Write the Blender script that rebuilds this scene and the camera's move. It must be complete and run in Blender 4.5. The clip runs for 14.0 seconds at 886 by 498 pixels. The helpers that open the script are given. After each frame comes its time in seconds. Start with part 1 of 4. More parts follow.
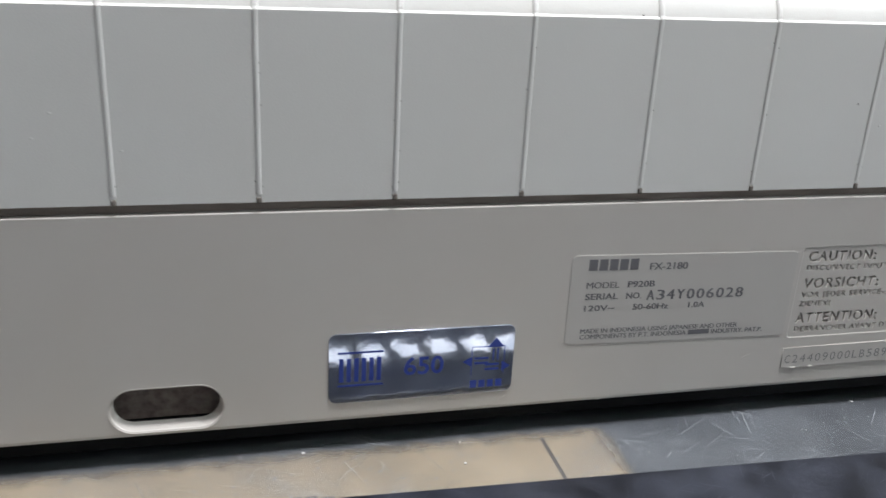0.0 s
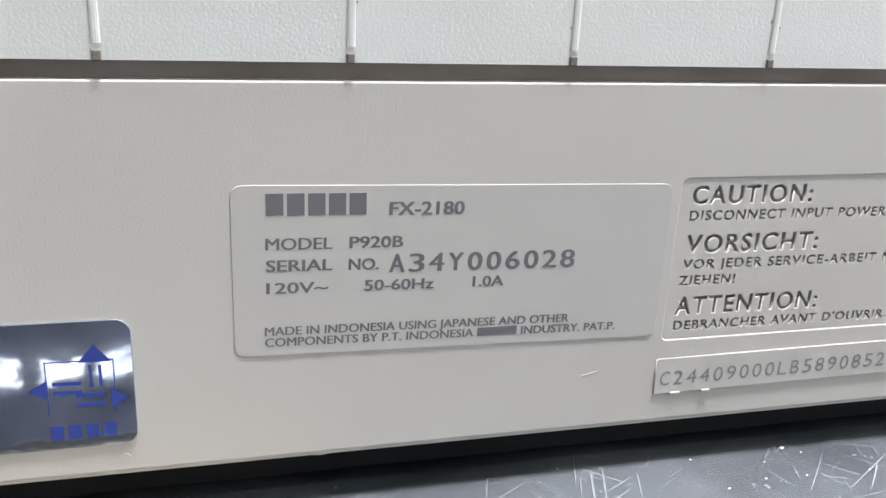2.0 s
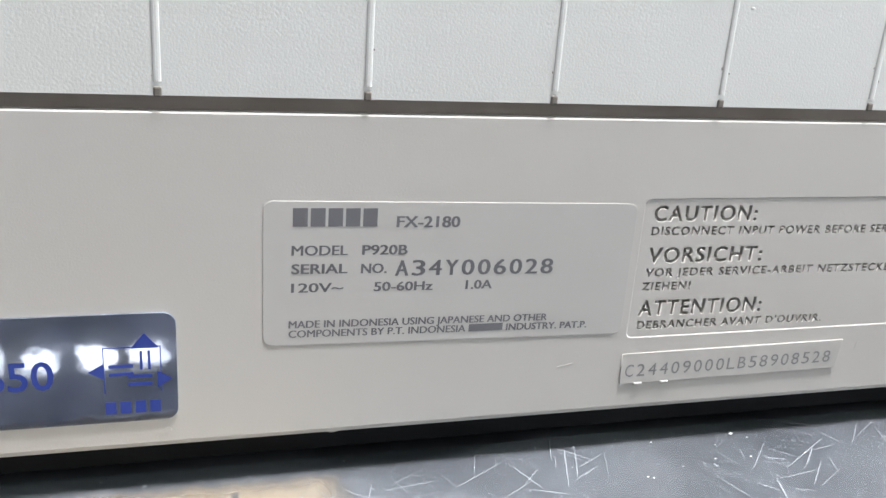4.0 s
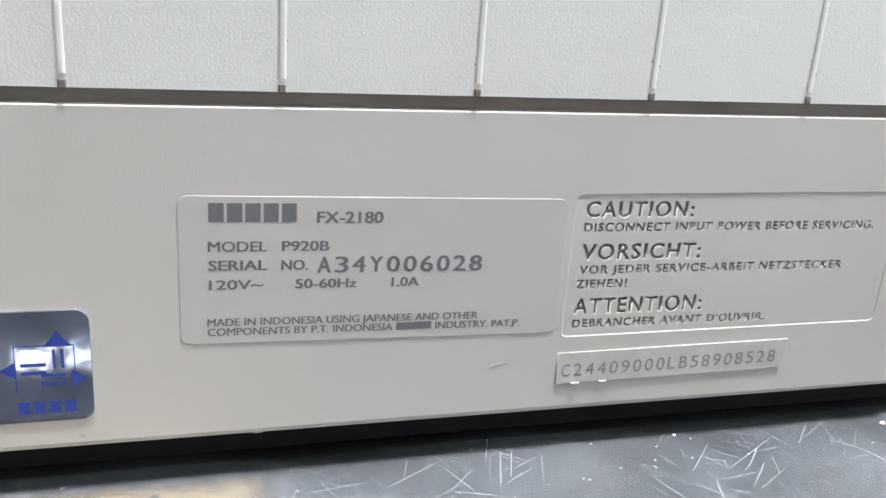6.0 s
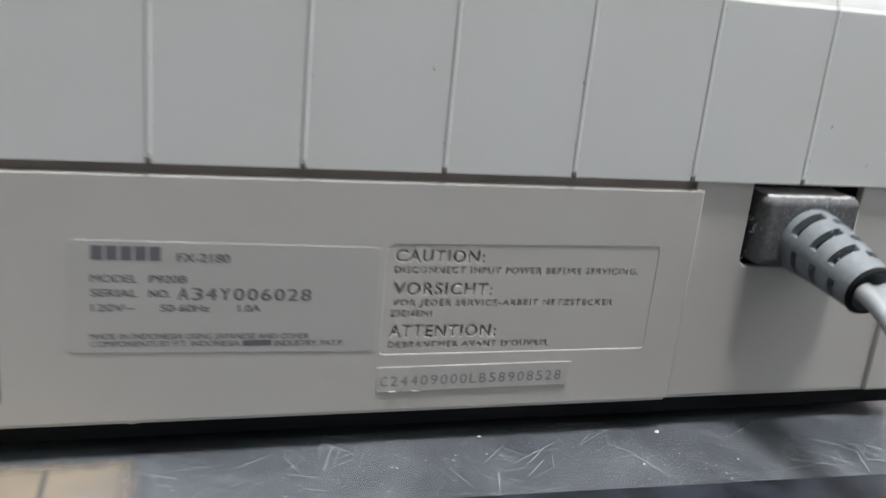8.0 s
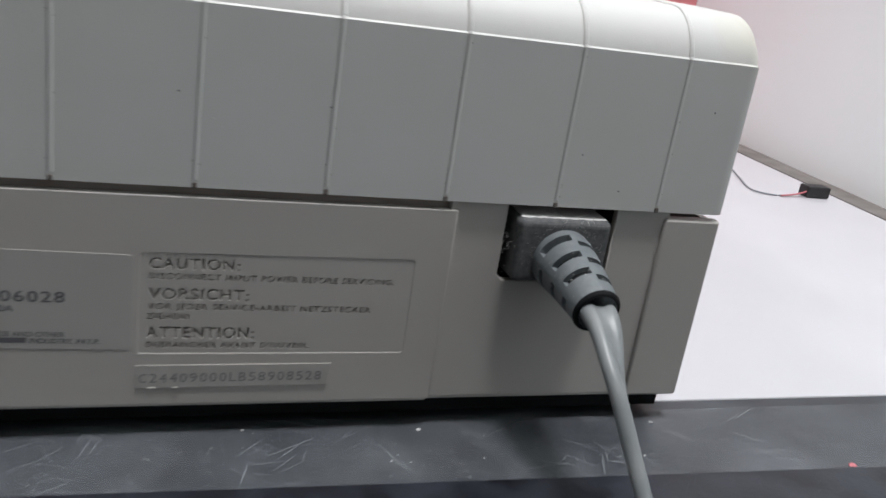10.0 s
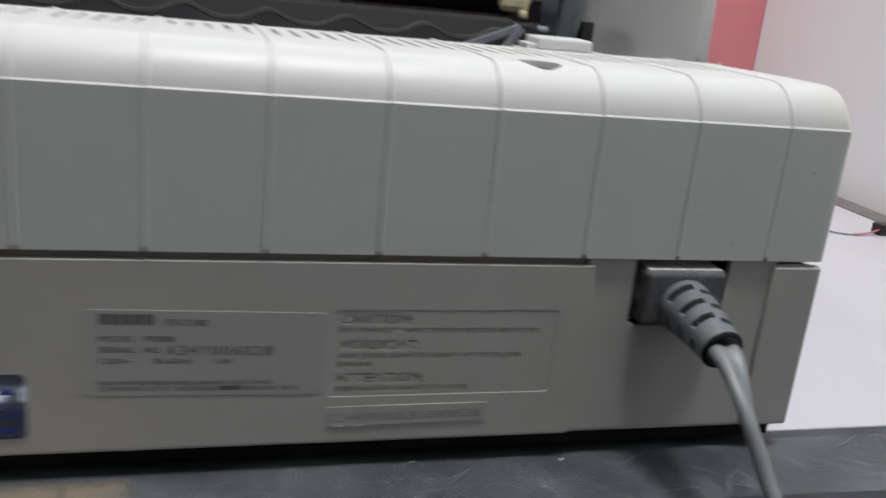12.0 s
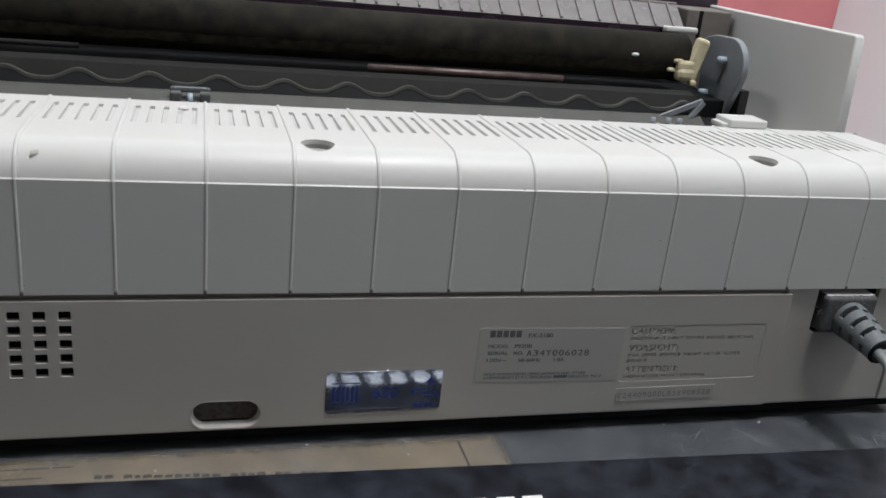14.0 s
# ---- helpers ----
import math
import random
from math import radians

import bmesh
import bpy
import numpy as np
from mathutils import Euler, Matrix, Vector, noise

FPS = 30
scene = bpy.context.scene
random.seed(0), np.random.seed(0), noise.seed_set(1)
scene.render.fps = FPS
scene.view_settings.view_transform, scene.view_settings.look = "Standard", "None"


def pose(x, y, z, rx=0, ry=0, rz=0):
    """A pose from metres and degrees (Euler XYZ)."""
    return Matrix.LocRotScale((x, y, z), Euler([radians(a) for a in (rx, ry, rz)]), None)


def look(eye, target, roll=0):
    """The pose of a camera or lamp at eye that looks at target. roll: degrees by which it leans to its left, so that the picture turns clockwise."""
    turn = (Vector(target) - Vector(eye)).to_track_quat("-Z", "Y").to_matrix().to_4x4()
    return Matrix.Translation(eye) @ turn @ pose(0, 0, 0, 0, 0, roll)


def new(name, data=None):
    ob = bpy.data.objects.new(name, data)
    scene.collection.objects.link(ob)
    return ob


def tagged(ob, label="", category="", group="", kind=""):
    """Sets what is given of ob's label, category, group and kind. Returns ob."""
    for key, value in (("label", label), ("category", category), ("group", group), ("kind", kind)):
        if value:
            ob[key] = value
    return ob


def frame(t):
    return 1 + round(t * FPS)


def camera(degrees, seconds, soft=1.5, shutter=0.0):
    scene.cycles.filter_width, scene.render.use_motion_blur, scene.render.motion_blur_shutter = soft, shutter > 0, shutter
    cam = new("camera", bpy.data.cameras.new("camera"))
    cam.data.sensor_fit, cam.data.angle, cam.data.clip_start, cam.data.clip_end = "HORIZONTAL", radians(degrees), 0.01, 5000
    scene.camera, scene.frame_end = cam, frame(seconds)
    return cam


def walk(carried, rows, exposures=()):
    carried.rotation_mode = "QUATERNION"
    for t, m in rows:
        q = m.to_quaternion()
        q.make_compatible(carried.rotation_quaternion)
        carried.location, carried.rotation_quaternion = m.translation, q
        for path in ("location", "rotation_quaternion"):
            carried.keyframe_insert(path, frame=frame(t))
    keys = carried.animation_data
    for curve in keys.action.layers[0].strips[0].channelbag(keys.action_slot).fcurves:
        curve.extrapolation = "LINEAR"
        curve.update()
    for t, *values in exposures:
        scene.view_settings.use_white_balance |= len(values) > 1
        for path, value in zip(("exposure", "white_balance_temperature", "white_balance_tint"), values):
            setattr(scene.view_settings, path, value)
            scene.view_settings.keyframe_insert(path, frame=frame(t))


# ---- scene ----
cam = camera(52.85, 14.0, shutter=0.5)
PATH = [
    (0, (-0.1220, -0.2393, 0.1604), (0.2936, 1.3913, -0.4788), 3.00),
    (0.5, (-0.0966, -0.2316, 0.1442), (0.3352, 1.4079, -0.4606), 2.78),
    (1, (-0.0458, -0.2113, 0.1357), (0.4312, 1.4137, -0.4740), 3.32),
    (1.5, (-0.0238, -0.1655, 0.1182), (0.4446, 1.4577, -0.5028), 3.32),
    (2, (-0.0225, -0.1427, 0.1025), (0.4277, 1.4939, -0.4965), 2.83),
    (2.5, (-0.0238, -0.1512, 0.1042), (0.4411, 1.4831, -0.4897), 3.48),
    (3, (-0.0301, -0.1684, 0.1138), (0.4591, 1.4597, -0.4778), 4.07),
    (3.2, (-0.0324, -0.1685, 0.1126), (0.4531, 1.4607, -0.4791), 4.04),
    (5.3, (-0.0325, -0.1623, 0.1123), (0.4522, 1.4667, -0.4804), 4.22),
    (5.5, (-0.0280, -0.1638, 0.1106), (0.4532, 1.4676, -0.4787), 4.11),
    (6, (-0.0159, -0.1680, 0.1102), (0.4619, 1.4679, -0.4690), 3.92),
    (6.5, (-0.0129, -0.1686, 0.1123), (0.4713, 1.4592, -0.4841), 4.25),
    (7, (0.0318, -0.1737, 0.1011), (0.4871, 1.4726, -0.4668), 4.14),
    (7.2, (0.0424, -0.1733, 0.0987), (0.5261, 1.4740, -0.4423), 4.14),
    (9.3, (-0.0626, -0.3356, 0.2099), (0.4530, 1.2860, -0.3771), 8.06),
    (9.5, (-0.0190, -0.3071, 0.1975), (0.5596, 1.2826, -0.4174), 9.30),
    (10, (0.0618, -0.2530, 0.1622), (0.6414, 1.3406, -0.4417), 8.96),
    (10.5, (0.0747, -0.2356, 0.1576), (0.6119, 1.3933, -0.3883), 6.64),
    (11, (0.0733, -0.2362, 0.1539), (0.5968, 1.3998, -0.3840), 6.26),
    (11.5, (0.0687, -0.2408, 0.1573), (0.5884, 1.3948, -0.3856), 6.22),
    (12, (0.0153, -0.2836, 0.1765), (0.4993, 1.3665, -0.3554), 6.00),
    (12.5, (-0.0837, -0.3158, 0.2036), (0.4223, 1.3292, -0.3234), 6.42),
    (13, (-0.1461, -0.3486, 0.2313), (0.3303, 1.2904, -0.3402), 6.77),
    (13.5, (-0.1524, -0.3787, 0.2382), (0.3295, 1.2427, -0.3773), 6.77),
    (14, (-0.1547, -0.3813, 0.2511), (0.3200, 1.2398, -0.3708), 6.07),
]
EXPOSURES = [(0, 0.26), (0.5, 0.94), (1.2, 1.17), (6.6, 1.17), (7.0, 1.26), (7.3, 1.1), (9.3, -0.93), (9.6, -0.91), (10.0, -0.62), (10.6, -0.61), (11.5, -0.76), (12.3, -0.92), (14, -0.92)]
walk(cam, [(t, look(eye, target, roll)) for t, eye, target, roll in PATH], EXPOSURES)

# ---- world, light ----
world = bpy.data.worlds.new("room_air")
scene.world = world
world.use_nodes = True
world.node_tree.nodes["Background"].inputs[0].default_value = (0.75, 0.8, 0.9, 1)
world.node_tree.nodes["Background"].inputs[1].default_value = 0.02


def area_lamp(name, eye, target, sx, sy, watts, colour):
    data = bpy.data.lights.new(name, "AREA")
    data.shape, data.size, data.size_y, data.energy, data.color = "RECTANGLE", sx, sy, watts, colour
    ob = new(name, data)
    ob.matrix_world = look(eye, target)
    return ob


area_lamp("ceiling_lamp", (0.25, -0.200, 1.86), (0.25, -0.190, 0.0), 0.28, 0.14, 47, (1.0, 0.975, 1.0))
# Added fill from the left, no known lamp: lifts the printer's side wall.
area_lamp("left_fill_lamp", (-1.2, 0.36, 1.86), (-1.0, 0.36, 0.0), 0.6, 0.2, 18, (1.0, 0.98, 1.0))


# ---- materials ----
def material(name, base, rough=0.5, metal=0.0, spot=None, spot_scale=60.0, spot_amount=0.25, grain=0.0, grain_scale=900.0,
             coat=0.0, scratch=0.0, scratch_colour=(0.5, 0.53, 0.56), transmission=0.0, rough_var=0.12, spec=0.5):
    """A surface with broad stains, fine grain relief, and scratches if wanted."""
    m = bpy.data.materials.new(name)
    m.use_nodes = True
    nt = m.node_tree
    nd, lk = nt.nodes, nt.links
    b = nd["Principled BSDF"]
    b.inputs["Metallic"].default_value = metal
    b.inputs["Coat Weight"].default_value = coat
    b.inputs["Coat Roughness"].default_value = 0.08
    b.inputs["Transmission Weight"].default_value = transmission
    b.inputs["Specular IOR Level"].default_value = spec
    tc = nd.new("ShaderNodeTexCoord")
    n1 = nd.new("ShaderNodeTexNoise")
    n1.inputs["Scale"].default_value, n1.inputs["Detail"].default_value = spot_scale, 6
    lk.new(tc.outputs["Object"], n1.inputs["Vector"])
    ramp = nd.new("ShaderNodeMapRange")
    ramp.inputs[1].default_value, ramp.inputs[2].default_value = 0.35, 0.75
    ramp.inputs[4].default_value = spot_amount
    lk.new(n1.outputs["Fac"], ramp.inputs[0])
    mix = nd.new("ShaderNodeMix")
    mix.data_type = "RGBA"
    mix.inputs[6].default_value = (*base, 1)
    mix.inputs[7].default_value = (*(spot or tuple(c * 0.8 for c in base)), 1)
    lk.new(ramp.outputs[0], mix.inputs[0])
    colour = mix.outputs[2]
    rr = nd.new("ShaderNodeMapRange")
    rr.inputs[3].default_value, rr.inputs[4].default_value = max(rough - rough_var, 0.02), min(rough + rough_var, 1)
    lk.new(n1.outputs["Fac"], rr.inputs[0])
    rough_out = rr.outputs[0]
    if scratch:
        # two sets of long thin scratches, broken up by a coarse noise
        lines = None
        for turn, stretch in ((0.5, 16), (-0.9, 20), (1.9, 14), (2.7, 18)):
            rt = nd.new("ShaderNodeMapping")
            rt.inputs["Rotation"].default_value = (0, 0, turn)
            lk.new(tc.outputs["Object"], rt.inputs[0])
            mp = nd.new("ShaderNodeMapping")
            mp.inputs["Scale"].default_value = (26, 26 * stretch, 26)
            lk.new(rt.outputs[0], mp.inputs[0])
            ns = nd.new("ShaderNodeTexNoise")
            ns.inputs["Scale"].default_value, ns.inputs["Detail"].default_value = 3.0, 3
            lk.new(mp.outputs[0], ns.inputs["Vector"])
            th = nd.new("ShaderNodeMapRange")
            th.inputs[1].default_value, th.inputs[2].default_value = 0.665, 0.70
            lk.new(ns.outputs["Fac"], th.inputs[0])
            if lines is None:
                lines = th.outputs[0]
            else:
                mx = nd.new("ShaderNodeMath")
                mx.operation = "MAXIMUM"
                lk.new(lines, mx.inputs[0]), lk.new(th.outputs[0], mx.inputs[1])
                lines = mx.outputs[0]
        brk = nd.new("ShaderNodeTexNoise")
        brk.inputs["Scale"].default_value, brk.inputs["Detail"].default_value = 38, 4
        lk.new(tc.outputs["Object"], brk.inputs["Vector"])
        bt = nd.new("ShaderNodeMapRange")
        bt.inputs[1].default_value, bt.inputs[2].default_value, bt.inputs[4].default_value = 0.42, 0.72, scratch
        lk.new(brk.outputs["Fac"], bt.inputs[0])
        ml = nd.new("ShaderNodeMath")
        ml.operation = "MULTIPLY"
        lk.new(lines, ml.inputs[0]), lk.new(bt.outputs[0], ml.inputs[1])
        m2 = nd.new("ShaderNodeMix")
        m2.data_type = "RGBA"
        m2.inputs[7].default_value = (*scratch_colour, 1)
        lk.new(ml.outputs[0], m2.inputs[0]), lk.new(colour, m2.inputs[6])
        colour = m2.outputs[2]
    lk.new(colour, b.inputs["Base Color"])
    lk.new(rough_out, b.inputs["Roughness"])
    if grain:
        n2 = nd.new("ShaderNodeTexNoise")
        n2.inputs["Scale"].default_value, n2.inputs["Detail"].default_value = grain_scale, 2
        lk.new(tc.outputs["Object"], n2.inputs["Vector"])
        bp = nd.new("ShaderNodeBump")
        bp.inputs["Strength"].default_value, bp.inputs["Distance"].default_value = grain, 0.0004
        lk.new(n2.outputs["Fac"], bp.inputs["Height"])
        lk.new(bp.outputs[0], b.inputs["Normal"])
    return m


PLASTIC = material("warm_grey_plastic", (0.47, 0.455, 0.43), 0.5, spot=(0.42, 0.395, 0.355), spot_scale=22, spot_amount=0.35, grain=0.075, grain_scale=2400)
COVER = material("pale_grey_plastic", (0.62, 0.625, 0.61), 0.42, spot=(0.58, 0.575, 0.54), spot_scale=16, spot_amount=0.4, grain=0.13, grain_scale=2000)


def yellowed(m, centre, reach, colour, amount):
    """An aged patch round a point of the surface, uneven at its rim."""
    nt = m.node_tree
    nd, lk = nt.nodes, nt.links
    tint = nd["Principled BSDF"].inputs["Base Color"]
    before = tint.links[0].from_socket
    tc = nd.new("ShaderNodeTexCoord")
    far = nd.new("ShaderNodeVectorMath")
    far.operation = "DISTANCE"
    far.inputs[1].default_value = centre
    lk.new(tc.outputs["Object"], far.inputs[0])
    ns = nd.new("ShaderNodeTexNoise")
    ns.inputs["Scale"].default_value, ns.inputs["Detail"].default_value = 90, 4
    lk.new(tc.outputs["Object"], ns.inputs["Vector"])
    rim = nd.new("ShaderNodeMath")
    rim.operation, rim.inputs[1].default_value = "MULTIPLY_ADD", reach * 0.8
    lk.new(ns.outputs["Fac"], rim.inputs[0]), lk.new(far.outputs["Value"], rim.inputs[2])
    ramp = nd.new("ShaderNodeMapRange")
    ramp.inputs[1].default_value, ramp.inputs[2].default_value = reach * 0.5, reach * 1.4
    ramp.inputs[3].default_value, ramp.inputs[4].default_value = amount, 0
    lk.new(rim.outputs[0], ramp.inputs[0])
    mix = nd.new("ShaderNodeMix")
    mix.data_type = "RGBA"
    mix.inputs[7].default_value = (*colour, 1)
    lk.new(ramp.outputs[0], mix.inputs[0]), lk.new(before, mix.inputs[6]), lk.new(mix.outputs[2], tint)


yellowed(COVER, (0.255, 0.008, 0.143), 0.020, (0.60, 0.585, 0.45), 0.5)
LABEL = material("grey_label", (0.44, 0.43, 0.41), 0.42, spot_scale=40, spot_amount=0.1)
INK = material("grey_ink", (0.13, 0.13, 0.14), 0.6, spot_amount=0.1)
SOFT_INK = material("pale_ink", (0.19, 0.19, 0.19), 0.6, spot_amount=0.2)
FOIL = material("blue_silver_foil", (0.55, 0.60, 0.70), 0.09, metal=0.95, spot=(0.22, 0.27, 0.38), spot_scale=95, spot_amount=0.7, rough_var=0.04, grain=0.2, grain_scale=150, scratch=0.5, scratch_colour=(0.66, 0.69, 0.74))
BLUE = material("blue_ink", (0.015, 0.04, 0.25), 0.4, spot_amount=0.1)
WORN = material("worn_paper", (0.47, 0.455, 0.43), 0.75, spot=(0.35, 0.34, 0.32), spot_scale=120, spot_amount=0.7)
TABLE = material("dark_worn_laminate", (0.018, 0.021, 0.026), 0.34, spot=(0.075, 0.085, 0.096), spot_scale=30, spot_amount=0.8, grain=0.1, grain_scale=300)
BLACK_SHEET = material("black_scuffed_sheet", (0.004, 0.005, 0.009), 0.36, spot=(0.030, 0.035, 0.050), spot_scale=60, spot_amount=0.8, grain=0.2, grain_scale=400, scratch=0.3, scratch_colour=(0.10, 0.11, 0.14))
PAPER = material("cream_paper", (0.26, 0.215, 0.15), 0.35, spot=(0.115, 0.10, 0.075), spot_scale=30, spot_amount=0.85, coat=0.3)


def fade_edges(m, near, far, wobble):
    """Fades a sheet's alpha from 1 to 0 between near and far (x, y) along its right and back edges."""
    nt = m.node_tree
    nd, lk = nt.nodes, nt.links
    tc = nd.new("ShaderNodeTexCoord")
    xyz = nd.new("ShaderNodeSeparateXYZ")
    lk.new(tc.outputs["Object"], xyz.inputs[0])
    ns = nd.new("ShaderNodeTexNoise")
    ns.inputs["Scale"].default_value, ns.inputs["Detail"].default_value = 160, 5
    lk.new(tc.outputs["Object"], ns.inputs["Vector"])
    kept = None
    for axis in (0, 1):
        shift = nd.new("ShaderNodeMath")
        shift.operation, shift.inputs[1].default_value = "MULTIPLY_ADD", wobble
        lk.new(ns.outputs["Fac"], shift.inputs[0]), lk.new(xyz.outputs[axis], shift.inputs[2])
        ramp = nd.new("ShaderNodeMapRange")
        ramp.interpolation_type = "SMOOTHSTEP"
        ramp.inputs[1].default_value, ramp.inputs[2].default_value = near[axis] + wobble / 2, far[axis] + wobble / 2
        ramp.inputs[3].default_value, ramp.inputs[4].default_value = 1, 0
        lk.new(shift.outputs[0], ramp.inputs[0])
        if kept is None:
            kept = ramp.outputs[0]
        else:
            both = nd.new("ShaderNodeMath")
            both.operation = "MULTIPLY"
            lk.new(kept, both.inputs[0]), lk.new(ramp.outputs[0], both.inputs[1])
            kept = both.outputs[0]
    lk.new(kept, nd["Principled BSDF"].inputs["Alpha"])


def scratched_film(name):
    """A clear plastic film gone hazy: long fine scratches, smears and specks of dust over what lies beneath."""
    m = bpy.data.materials.new(name)
    m.use_nodes = True
    nt = m.node_tree
    nd, lk = nt.nodes, nt.links
    b = nd["Principled BSDF"]
    b.inputs["Base Color"].default_value = (0.36, 0.39, 0.42, 1)
    b.inputs["Roughness"].default_value = 0.33
    tc = nd.new("ShaderNodeTexCoord")

    def noise(scale, detail, lo, hi, amount, stretch=(1, 1, 1), turn=0.0):
        rt = nd.new("ShaderNodeMapping")
        rt.inputs["Rotation"].default_value = (0, 0, turn)
        lk.new(tc.outputs["Object"], rt.inputs[0])
        mp = nd.new("ShaderNodeMapping")
        mp.inputs["Scale"].default_value = stretch
        lk.new(rt.outputs[0], mp.inputs[0])
        ns = nd.new("ShaderNodeTexNoise")
        ns.inputs["Scale"].default_value, ns.inputs["Detail"].default_value = scale, detail
        lk.new(mp.outputs[0], ns.inputs["Vector"])
        th = nd.new("ShaderNodeMapRange")
        th.inputs[1].default_value, th.inputs[2].default_value, th.inputs[4].default_value = lo, hi, amount
        lk.new(ns.outputs["Fac"], th.inputs[0])
        return th.outputs[0]

    def join(kind, a, c):
        mx = nd.new("ShaderNodeMath")
        mx.operation = kind
        lk.new(a, mx.inputs[0]), lk.new(c, mx.inputs[1])
        return mx.outputs[0]

    haze = join("ADD", noise(22, 8, 0.30, 0.75, 0.11), noise(480, 2, 0.45, 0.8, 0.02))
    smear = noise(60, 7, 0.58, 0.80, 0.10, (1, 1.6, 1), 0.5)
    lines = None
    for turn, stretch, scale in ((0.35, 44, 34), (-0.8, 50, 38), (1.2, 40, 34), (2.6, 54, 30), (-0.15, 60, 24), (0.75, 48, 40), (1.9, 44, 36)):
        one = noise(scale, 1, 0.70, 0.725, 1.0, (1, stretch, 1), turn)
        lines = one if lines is None else join("MAXIMUM", lines, one)
    lines = join("MULTIPLY", lines, noise(30, 4, 0.34, 0.66, 0.42))
    specks = noise(700, 1, 0.73, 0.78, 0.6)
    cover_amount = join("MAXIMUM", join("ADD", haze, smear), join("MAXIMUM", lines, specks))
    lk.new(cover_amount, b.inputs["Alpha"])
    return m


fade_edges(PAPER, (-0.0095, -0.0075), (-0.0010, 0.0015), 0.006)
FILM = scratched_film("hazy_scratched_film")
PAPER_LINE = material("paper_print", (0.055, 0.05, 0.043), 0.5, spot_scale=200, spot_amount=0.6)
WHITE_TOP = material("white_laminate", (0.57, 0.57, 0.60), 0.4, spot=(0.52, 0.515, 0.54), spot_scale=9, spot_amount=0.4)
WALL = material("off_white_paint", (0.83, 0.90, 0.90), 0.7, spot=(0.79, 0.86, 0.86), spot_scale=5, spot_amount=0.5, grain=0.2, grain_scale=160)
PINK = material("pink_paint", (0.68, 0.235, 0.25), 0.7, spot=(0.55, 0.18, 0.20), spot_scale=14, spot_amount=0.5, grain=0.6, grain_scale=60)
# for the unseen floor and walls and the ceiling, dimmed to cut bounce light
DIM_WALL = material("low_bounce_grey", (0.30, 0.30, 0.29), 0.8, spot=(0.25, 0.25, 0.24), spot_scale=4, spot_amount=0.5)
WHITE_PAINT = material("dimmed_ceiling_paint", (0.55, 0.55, 0.54), 0.8, grain=0.1, grain_scale=80)
BLACK = material("black_plastic", (0.006, 0.006, 0.007), 0.5, spot=(0.05, 0.05, 0.05), spot_scale=320, spot_amount=0.3)
RUBBER = material("platen_rubber", (0.007, 0.0065, 0.005), 0.75, spec=0.15, spot=(0.034, 0.030, 0.021), spot_scale=75, spot_amount=0.85, grain=0.3, grain_scale=700)
GUIDE = material("dark_grey_guide", (0.010, 0.010, 0.0095), 0.65, spec=0.2, spot=(0.024, 0.024, 0.021), spot_scale=90, spot_amount=0.6, grain=0.2)
TRAY = material("grey_tray", (0.062, 0.064, 0.056), 0.55, spot=(0.035, 0.035, 0.033), spot_scale=50, spot_amount=0.6)
SLATE = material("slate_plastic", (0.22, 0.245, 0.27), 0.4, spot=(0.29, 0.30, 0.31), spot_scale=70, spot_amount=0.5)
CREAM = material("cream_plastic", (0.68, 0.62, 0.42), 0.45, spot=(0.35, 0.29, 0.18), spot_scale=130, spot_amount=0.6)
PLUG = material("dusty_grey_rubber", (0.125, 0.146, 0.156), 0.5, spot=(0.27, 0.28, 0.28), spot_scale=500, spot_amount=0.28, grain=0.06, grain_scale=900)
CORD = material("grey_vinyl_cord", (0.17, 0.19, 0.195), 0.4, spot=(0.27, 0.28, 0.28), spot_scale=110, spot_amount=0.5)
CLEAR = material("clear_ribbed_plastic", (0.24, 0.222, 0.222), 0.25, spot=(0.11, 0.10, 0.103), spot_scale=60, spot_amount=0.5)
SMOKE = material("smoked_plastic", (0.035, 0.02, 0.035), 0.25, spot=(0.08, 0.06, 0.08), spot_scale=50, spot_amount=0.5)
RUST = material("rusty_shaft", (0.09, 0.06, 0.055), 0.45, metal=0.4, spot=(0.20, 0.16, 0.15), spot_scale=120, spot_amount=0.6)
HINGE = material("brown_grey_plastic", (0.17, 0.155, 0.14), 0.6, spot=(0.11, 0.10, 0.09), spot_scale=80, spot_amount=0.6)
GAP_DIRT = material("dusty_brown_plastic", (0.36, 0.315, 0.285), 0.75, spot=(0.25, 0.21, 0.185), spot_scale=60, spot_amount=0.7)
DUST = material("grey_dust", (0.56, 0.56, 0.55), 0.9)
BROWN_DUST = material("brown_dust", (0.055, 0.046, 0.034), 0.95, spec=0.1, spot=(0.016, 0.014, 0.011), spot_scale=140, spot_amount=0.9)
CRUMB = material("white_crumb", (0.8, 0.8, 0.78), 0.8)
RED_WIRE = material("red_wire", (0.55, 0.16, 0.18), 0.4)
# near-black for rubber parts, and for shade put in under rib and case
DEEP_BLACK = material("rubber_shade_black", (0.006, 0.007, 0.008), 0.7, spec=0.2)
SLOT_GREY = material("shaded_grey_plastic", (0.60, 0.60, 0.585), 0.6)
WELL = material("screw_well_plastic", (0.40, 0.405, 0.39), 0.6, spot=(0.27, 0.27, 0.26), spot_scale=150, spot_amount=0.7)
FOOT_STRIP = material("dark_grey_strip", (0.20, 0.19, 0.18), 0.8, spot=(0.12, 0.11, 0.10), spot_scale=40, spot_amount=0.8)
PEG = material("pale_blue_plastic", (0.38, 0.47, 0.53), 0.4)
